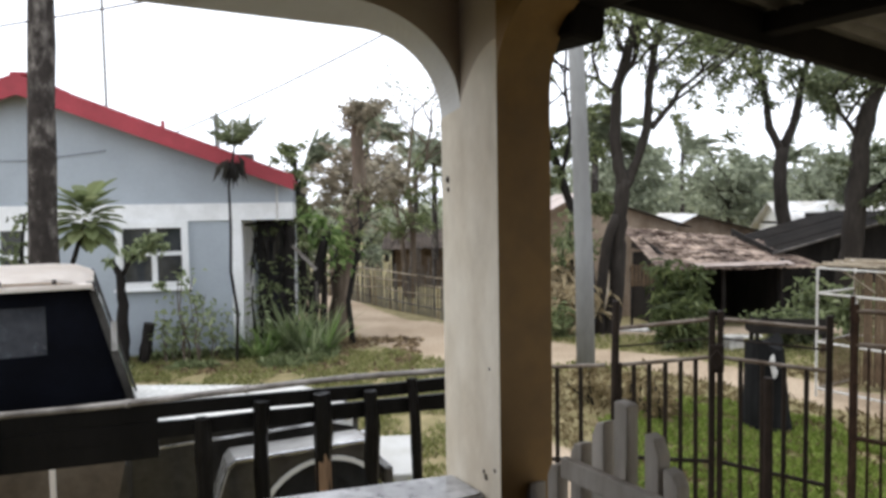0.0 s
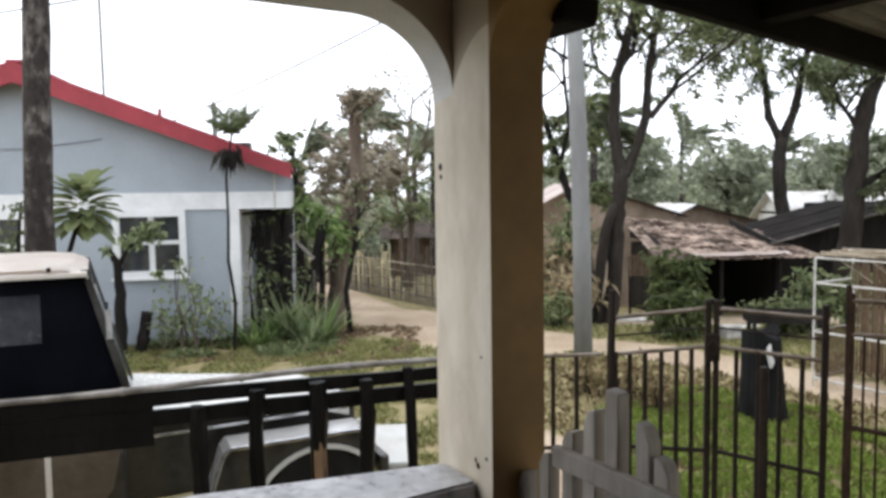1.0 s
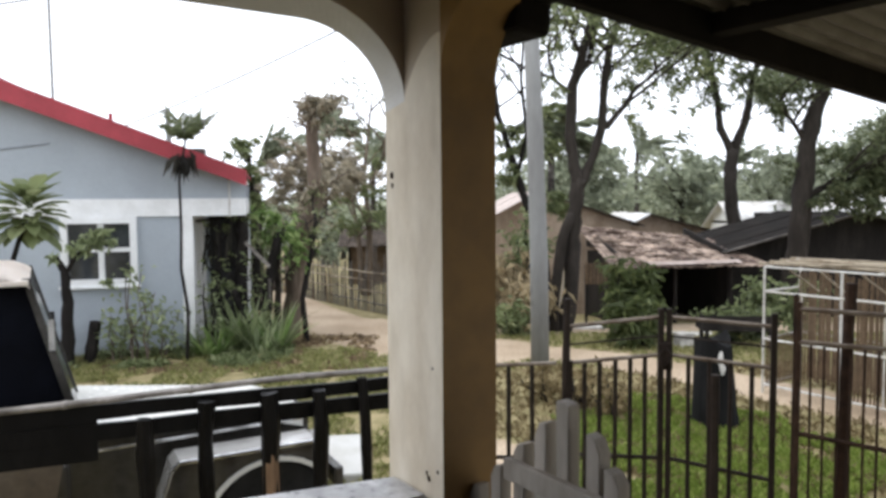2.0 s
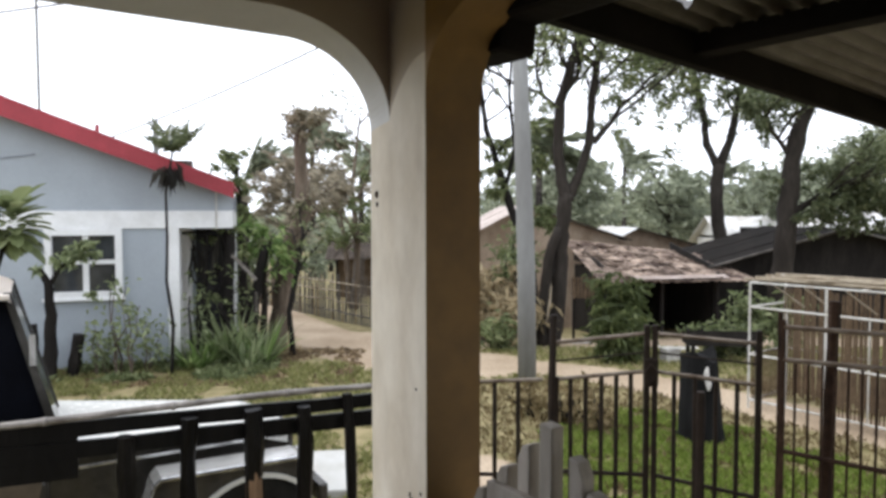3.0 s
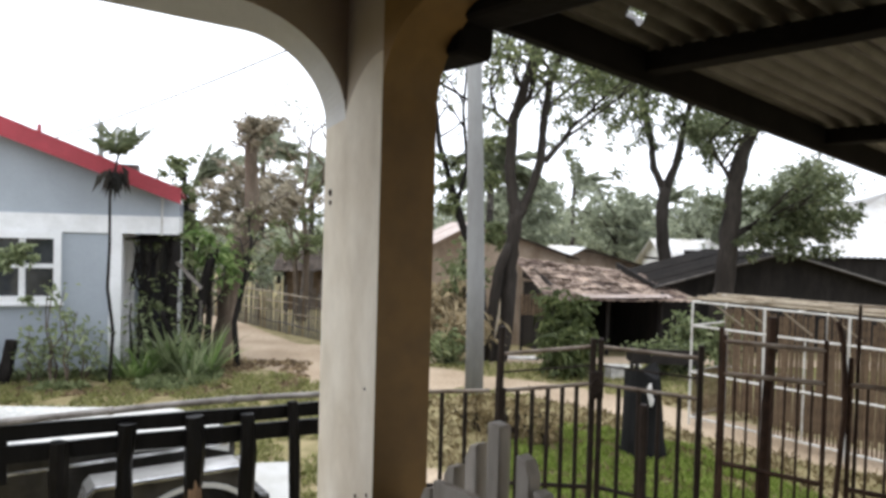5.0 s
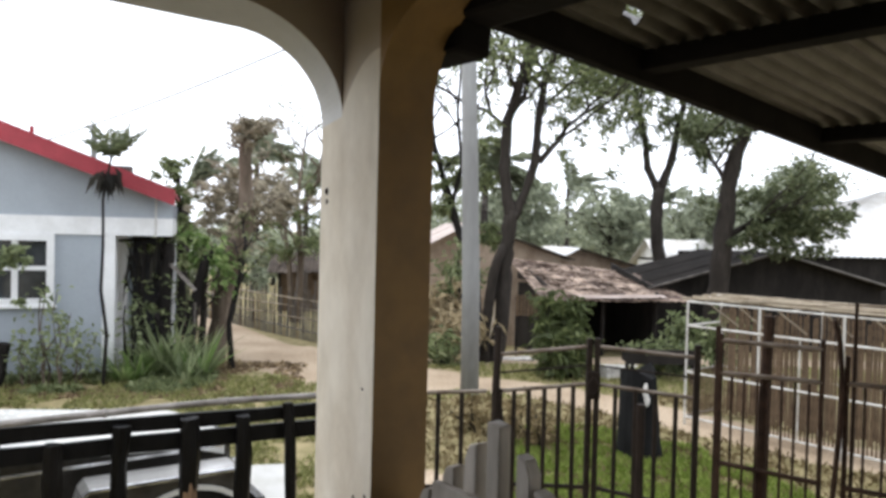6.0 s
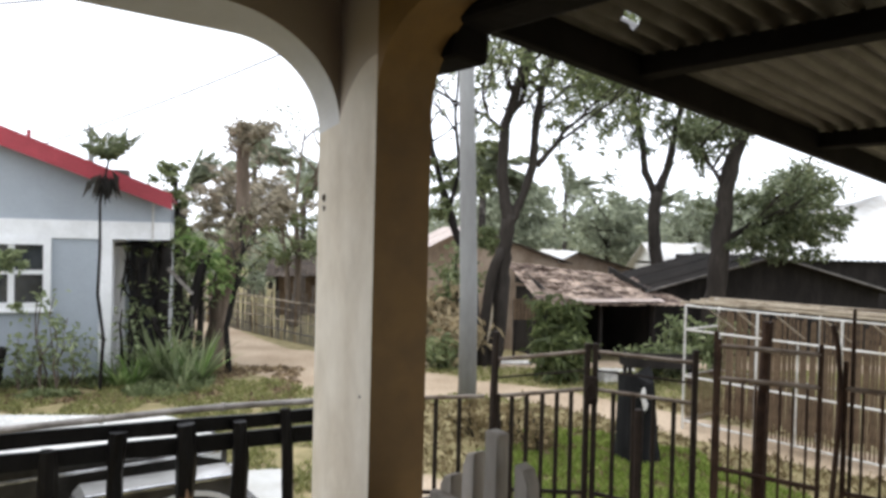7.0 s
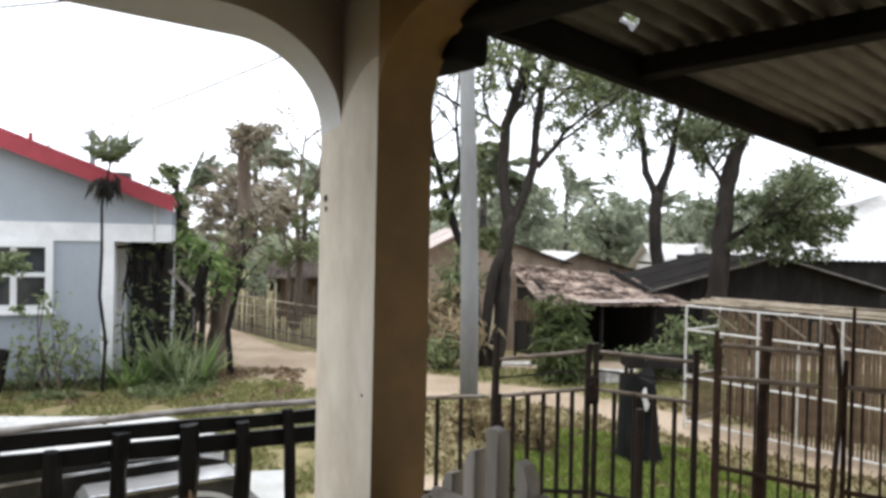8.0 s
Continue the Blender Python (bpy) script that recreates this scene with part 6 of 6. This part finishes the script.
gate_post(-4.68, 10.25, 0.75, 0.05, M_BARKSHADE, "dark broken stem by the house wall", lean=(-0.05, 0), name="snag")
for x, h in ((-4.0, 0.8), (-3.72, 1.5), (-3.55, 1.1), (-3.35, 0.9), (-5.0, 0.6), (-3.9, 0.6)):
    shrub("shrub", x, 10.72 - 0.17 * (-2.6 - x) + rnd.uniform(-0.12, 0.12), 3, "straggling green plant against the house wall", M_LEAFPALE, 34, 0.12, 0.055, h, 0.28, lo=0.2, spread=0.18, girth=0.012, bark=M_BROWNBARK)
shrub("shrub", -2.78, 10.95, 3, "leafy climber at the white house corner", M_LEAFPALE, 36, 0.12, 0.05, 1.3, 0.22, lo=0.2, spread=0.12)
for x, y, h in ((3.50, 11.2, 1.25), (3.74, 11.2, 1.1), (3.62, 10.8, 0.75), (3.35, 10.8, 0.6)):
    shrub("bush", x, y, 6, "dense dark green bush in the yard", M_LEAFBUSH, 260, 0.21, 0.05, h, 0.25, lo=0.1, spread=0.17)
for x, y in ((5.1, 11.0), (5.5, 11.2)):
    shrub("bush", x, y, 5, "low green bush beside the yard", M_LEAFDK, 90, 0.16, 0.07, 0.45, 0.24, lo=0.2, spread=0.2)
for x, y in ((-3.4, 15.6), (-4.2, 15.4)):
    shrub("bush", x, y, 6, "dark bush growing behind the house", M_LEAFDK, 220, 0.2, 0.08, 1.4, 0.45, lo=0.1, spread=0.4)
for x, y in ((6.3, 11.3), (6.0, 11.9)):
    shrub("bush", x, y, 5, "green bush before the dark shed", M_LEAF, 150, 0.16, 0.07, 0.9, 0.32, lo=0.2, spread=0.3)
for x, y, h in ((1.85, 12.9, 1.25), (2.15, 12.4, 0.8), (1.6, 13.1, 1.1)):
    shrub("bush", x, y, 6, "pale dry bush beside the tan hut", M_STRAW, 380, 0.24, 0.05, h, 0.45, lo=0.1, spread=0.3, wind=(0.1, 0, -0.5))
shrub("bush", 1.9, 12.0, 5, "low green bush at the foot of the hut", M_LEAF, 200, 0.16, 0.06, 0.5, 0.35, lo=0.2, spread=0.3)
shrub("bush", 2.2, 13.0, 4, "olive bush against the tree trunks", M_LEAF, 320, 0.15, 0.06, 2.1, 0.40, lo=0.7, spread=0.35)
for x, y in ((1.85, 7.6), (2.15, 7.3), (1.6, 7.9)):
    shrub("bush", x, y, 5, "low plant with yellowed leaves on the verge", M_DRYGRASS, 60, 0.12, 0.05, 0.34, 0.24, lo=0.2, spread=0.25)


def sword_plant(x, y, n, length, label, leaf=M_LEAF):
    """A tuft of long strap leaves."""
    root = base("strap_plant", pose(x, y, ground_z(x, y)))
    lv = Leaves()
    for _ in range(n):
        a = rnd.uniform(0, 6.28)
        s = rnd.uniform(0.2, 0.9)
        d = Vector((math.cos(a) * s, math.sin(a) * s, 1)).normalized()
        L = length * rnd.uniform(0.6, 1.15)
        p = Vector((math.cos(a) * 0.05, math.sin(a) * 0.05, -0.02))
        q = len(lv.v)
        side = d.cross(Vector((0, 0, 1))).normalized()
        w = 0.028 * rnd.uniform(0.8, 1.3)
        for i in range(5):
            t = i / 4
            c = p + d * L * t + Vector((math.cos(a), math.sin(a), -0.8)) * (L * 0.35 * t * t * s)
            ww = w * (1 - t ** 2 * 0.95)
            lv.v += [(c + side * ww)[:], (c - side * ww)[:]]
        for i in range(4):
            lv.f.append((q + 2 * i, q + 2 * i + 1, q + 2 * i + 3, q + 2 * i + 2))
    lv.put("leaves", leaf, root)
    tagged(root, label, "plant", "strap-leaved plants")


for k in range(17):
    x, y = rnd.uniform(-3.0, -1.75), rnd.uniform(10.7, 11.6)
    sword_plant(x, y, 22, rnd.uniform(0.6, 1.05), "tuft of long green strap leaves at the house corner", M_LEAFPALE if k % 3 else M_LEAFBR)
for k in range(4):
    sword_plant(-0.42 + 0.14 * k, 4.45 + 0.05 * k, 14, 0.42, "tuft of dark strap leaves behind the timber fence", M_LEAFDK)


# ---------------------------------------------------------------- grass, litter, far woods
def scatter(name, count, area, leaf, length, width, label, keep, upright=1.0, cat="grass"):
    lv = Leaves()
    done = 0
    while done < count:
        x, y = rnd.uniform(area[0], area[1]), rnd.uniform(area[2], area[3])
        if not keep(x, y):
            done += 0.25
            continue
        done += 1
        z = ground_z(x, y)
        for _ in range(3 if upright > 0.5 else 1):
            d = Vector((rnd.gauss(0, 0.6), rnd.gauss(0, 0.6), upright))
            lv.blade((x + rnd.uniform(-0.03, 0.03), y + rnd.uniform(-0.03, 0.03), z), d, length * rnd.uniform(0.5, 1.3), width, bend=0.4)
    ob = lv.put(name, leaf)
    tagged(ob, label, cat, kind="stuff")


scatter("lawn_grass", 10000, (1.3, 4.4, 4.7, 8.0), M_LAWN, 0.085, 0.012, "short fresh green grass behind the gate",
        lambda x, y: earthy(x, y) < 0.3 and ((x - 2.6) / 1.35) ** 2 + ((y - 6.1) / 1.75) ** 2 < 1.0 + 0.9 * noise.noise((x * 1.3, y * 1.3, 3)) and noise.noise((x * 3.5, y * 3.5, 8)) > -0.28)
scatter("dry_grass", 3000, (0.6, 5.6, 4.6, 9.6), M_DRYGRASS, 0.09, 0.013, "thin dry brown grass beside the path", lambda x, y: earthy(x, y) < 0.5)
scatter("verge_grass", 11000, (-6.5, 0.6, 5.6, 11.0), M_GRASS, 0.09, 0.014, "patchy yellow-green grass before the house", lambda x, y: earthy(x, y) < 0.4 + 0.4 * noise.noise((x, y, 1)) and noise.noise((x * 1.7, y * 1.7, 6)) > -0.32)
scatter("yard_grass", 3500, (0.6, 9.0, 9.5, 12.5), M_GRASS, 0.08, 0.014, "thin worn grass in the yard", lambda x, y: earthy(x, y) < 0.45)
scatter("leaf_litter", 6500, (-5.2, -0.4, 9.7, 12.2), M_LEAFDRY, 0.12, 0.05, "fallen brown leaves under the trees", lambda x, y: noise.noise((x * 1.3, y * 1.3, 5)) > -0.25 + max(0.0, x + 1.5) * rnd.uniform(0.1, 1.2), upright=0.08, cat="leaves")
scatter("weed_patch", 900, (-5.2, -1.6, 9.9, 11.1), M_LEAF, 0.16, 0.06, "low green weeds along the house", lambda x, y: noise.noise((x * 1.6, y * 1.6, 9)) > 0.0, upright=0.7, cat="weeds")


def far_woods():
    lv = Leaves()
    for _ in range(420):
        a = rnd.uniform(-38, 75)
        d = rnd.uniform(45, 95)
        x, y = d * math.sin(radians(a)), d * math.cos(radians(a))
        top = rnd.uniform(4.0, 6.5) if a > 4 else rnd.uniform(0.8, 1.7)
        z = ground_z(x, y)
        for k in range(5):
            c = (x + rnd.gauss(0, 1.6), y + rnd.gauss(0, 1.2), z + top * rnd.uniform(0.1, 1.0))
            lv.clump(c, rnd.uniform(1.4, 2.4), 42, 0.75, 0.42, (0.4, 0, 0))
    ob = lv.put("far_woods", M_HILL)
    tagged(ob, "hazy green belt of distant trees", "woods", kind="stuff")


far_woods()


# ---------------------------------------------------------------- small things
def plank_screen():
    root = base("plank_screen", pose(3.72, 14.45, ground_z(4.0, 14.4), 0, 0, -3))
    for k in range(8):
        part("plank", box((0.075 * k, 0, 1.02), (0.055, 0.02, 0.42 + rnd.uniform(-0.05, 0.05)), bev=0.004), M_SLAT, root)
    for z in (0.90, 1.15):
        part("rail", box((0.26, 0.025, z), (0.6, 0.03, 0.05)), M_BARKSHADE, root)
    for x in (0.0, 0.52):
        part("leg", box((x, 0.045, 0.55), (0.05, 0.05, 1.3)), M_BARKSHADE, root)
    tagged(root, "weathered brown plank screen below the rusty roof", "screen")


plank_screen()


def loose_board(x, y, z, sx, sy, rz, tilt, mat, label, name="loose_board"):
    ob = part(name, box((0, 0, 0), (sx, sy, 0.035), bev=0.006), mat)
    ob.matrix_world = pose(x, y, z + ground_z(x, y), tilt, 0, rz)
    tagged(ob, label, "board")


loose_board(3.35, 13.3, 0.02, 0.8, 0.25, 5, 0, M_SCAR, "pale flat board lying in the yard")
loose_board(4.95, 12.2, 0.02, 0.7, 0.3, -8, 0, M_SCAR, "pale flat board lying before the hut")


def eave_strip():
    """Bright sheet laid along the low front edge of the rusty roof."""
    root = base("eave_sheet", pose(4.75, 13.93, ground_z(5, 14.6) + 1.24, 5, -0.4, 0))
    for k in range(2):
        v, f = corrugated(0.20, 0.98, pitch=0.09, amp=0.012)
        o = mesh_of("sheet", v, f, M_PINKTIN, root)
        o.location = (0.93 * k, 0, 0.01 * (k % 2))
        o.rotation_euler = (radians(6), 0, 0)
    tagged(root, "row of pale zinc sheets along the hut eave", "roof sheet")


eave_strip()


def pale_sheet():
    bm = bmesh.new()
    n, m = 8, 10
    g = [[bm.verts.new((0.26 * i / n - 0.13, 0.02 * math.sin(i * 1.7 + j * 0.25), 0.2 + 0.85 * j / m)) for i in range(n + 1)] for j in range(m + 1)]
    for j in range(m):
        for i in range(n):
            bm.faces.new((g[j][i], g[j][i + 1], g[j + 1][i + 1], g[j + 1][i]))
    r = bmesh.ops.solidify(bm, geom=list(bm.faces), thickness=0.006)
    ob = part("pale_sheet", bm, M_CREAM, smooth=True)
    ob.matrix_world = pose(2.93, 13.4, ground_z(2.8, 13.4))
    tagged(ob, "pale cream rippled sheet between the tree trunks", "cloth")


pale_sheet()


def chips():
    """Flaked patches on the column where paint has come off."""
    col = bpy.data.objects["column"]
    for y, z, r in ((-0.20, 1.49, 0.008), (-0.19, 1.503, 0.005), (-0.03, 2.27, 0.008), (-0.034, 2.245, 0.005), (-0.22, 1.78, 0.0035), (-0.24, 1.52, 0.004)):
        bm = bmesh.new()
        k = 9
        a = [(y + r * math.cos(6.283 * i / k) * rnd.uniform(0.6, 1.3), z + r * 1.3 * math.sin(6.283 * i / k) * rnd.uniform(0.6, 1.4)) for i in range(k)]
        f = [bm.verts.new((-0.0015, p, q)) for p, q in a]
        b = [bm.verts.new((0.002, p, q)) for p, q in a]
        bm.faces.new(f), bm.faces.new(b[::-1])
        for i in range(k):
            bm.faces.new((f[i], b[i], b[(i + 1) % k], f[(i + 1) % k]))
        bmesh.ops.recalc_face_normals(bm, faces=bm.faces)
        part("paint_chip", bm, M_RUST, col)


chips()


def roof_debris():
    """Sticks and torn strips that the storm left on the rusty roof."""
    bm = bmesh.new()
    zg = ground_z(5, 14.6)
    for _ in range(80):
        x, t = rnd.uniform(4.2, 6.8), rnd.uniform(0.08, 0.95)
        top = 1.88 - 0.25 * (x - 4.4) / 2.3
        y, z = 17.0 - 3.0 * t, zg + top + (1.17 - top) * t + 0.055
        m = Matrix.Translation((x, y, z)) @ Euler((radians(13.5), rnd.uniform(-0.05, 0.05), rnd.uniform(0, 3.1))).to_matrix().to_4x4()
        bx(bm, (0, 0, 0), (rnd.uniform(0.15, 0.7), rnd.uniform(0.03, 0.09), 0.018), m)
    ob = part("roof_debris", bm, M_RUSTROOF)
    tagged(ob, "broken sticks and torn strips strewn on the roof", "debris", kind="stuff")


roof_debris()


def planter():
    """A low dark trough on legs with a pale box beside it."""
    root = base("planter_trough", pose(4.95, 10.55, ground_z(4.95, 10.55), 0, 0, -8))
    bm = bmesh.new()
    for c, sz in (((0, 0.19, 0.40), (1.05, 0.03, 0.22)), ((0, -0.19, 0.40), (1.05, 0.03, 0.22)), ((0.51, 0, 0.40), (0.03, 0.35, 0.22)), ((-0.51, 0, 0.40), (0.03, 0.35, 0.22)), ((0, 0, 0.31), (0.99, 0.35, 0.03))):
        bx(bm, c, sz)
    part("trough", bm, M_BARKSHADE, root)
    for x in (-0.45, 0.45):
        for y in (-0.15, 0.15):
            part("leg", box((x, y, 0.13), (0.05, 0.05, 0.33)), M_BARKSHADE, root)
    lv = Leaves()
    for k in range(7):
        lv.clump((-0.45 + 0.15 * k, 0, 0.52), 0.2, 26, 0.14, 0.05)
    tagged(lv.put("planting", M_LEAF, root), "green seedlings", kind="stuff")
    tagged(root, "dark low planting trough full of green seedlings", "planter")
    ob = part("pale_box", box((0, 0, 0.10), (0.24, 0.2, 0.2), bev=0.012), M_SCAR)
    ob.matrix_world = pose(4.25, 10.75, ground_z(4.25, 10.75), 0, 0, 12)
    tagged(ob, "small pale box standing on the ground", "box")


planter()
scatter("fallen_leaves", 70, (2.6, 3.8, 6.2, 7.2), M_LEAFDRY, 0.09, 0.04, "pale fallen leaves round the stump", lambda x, y: True, upright=0.1, cat="leaves")
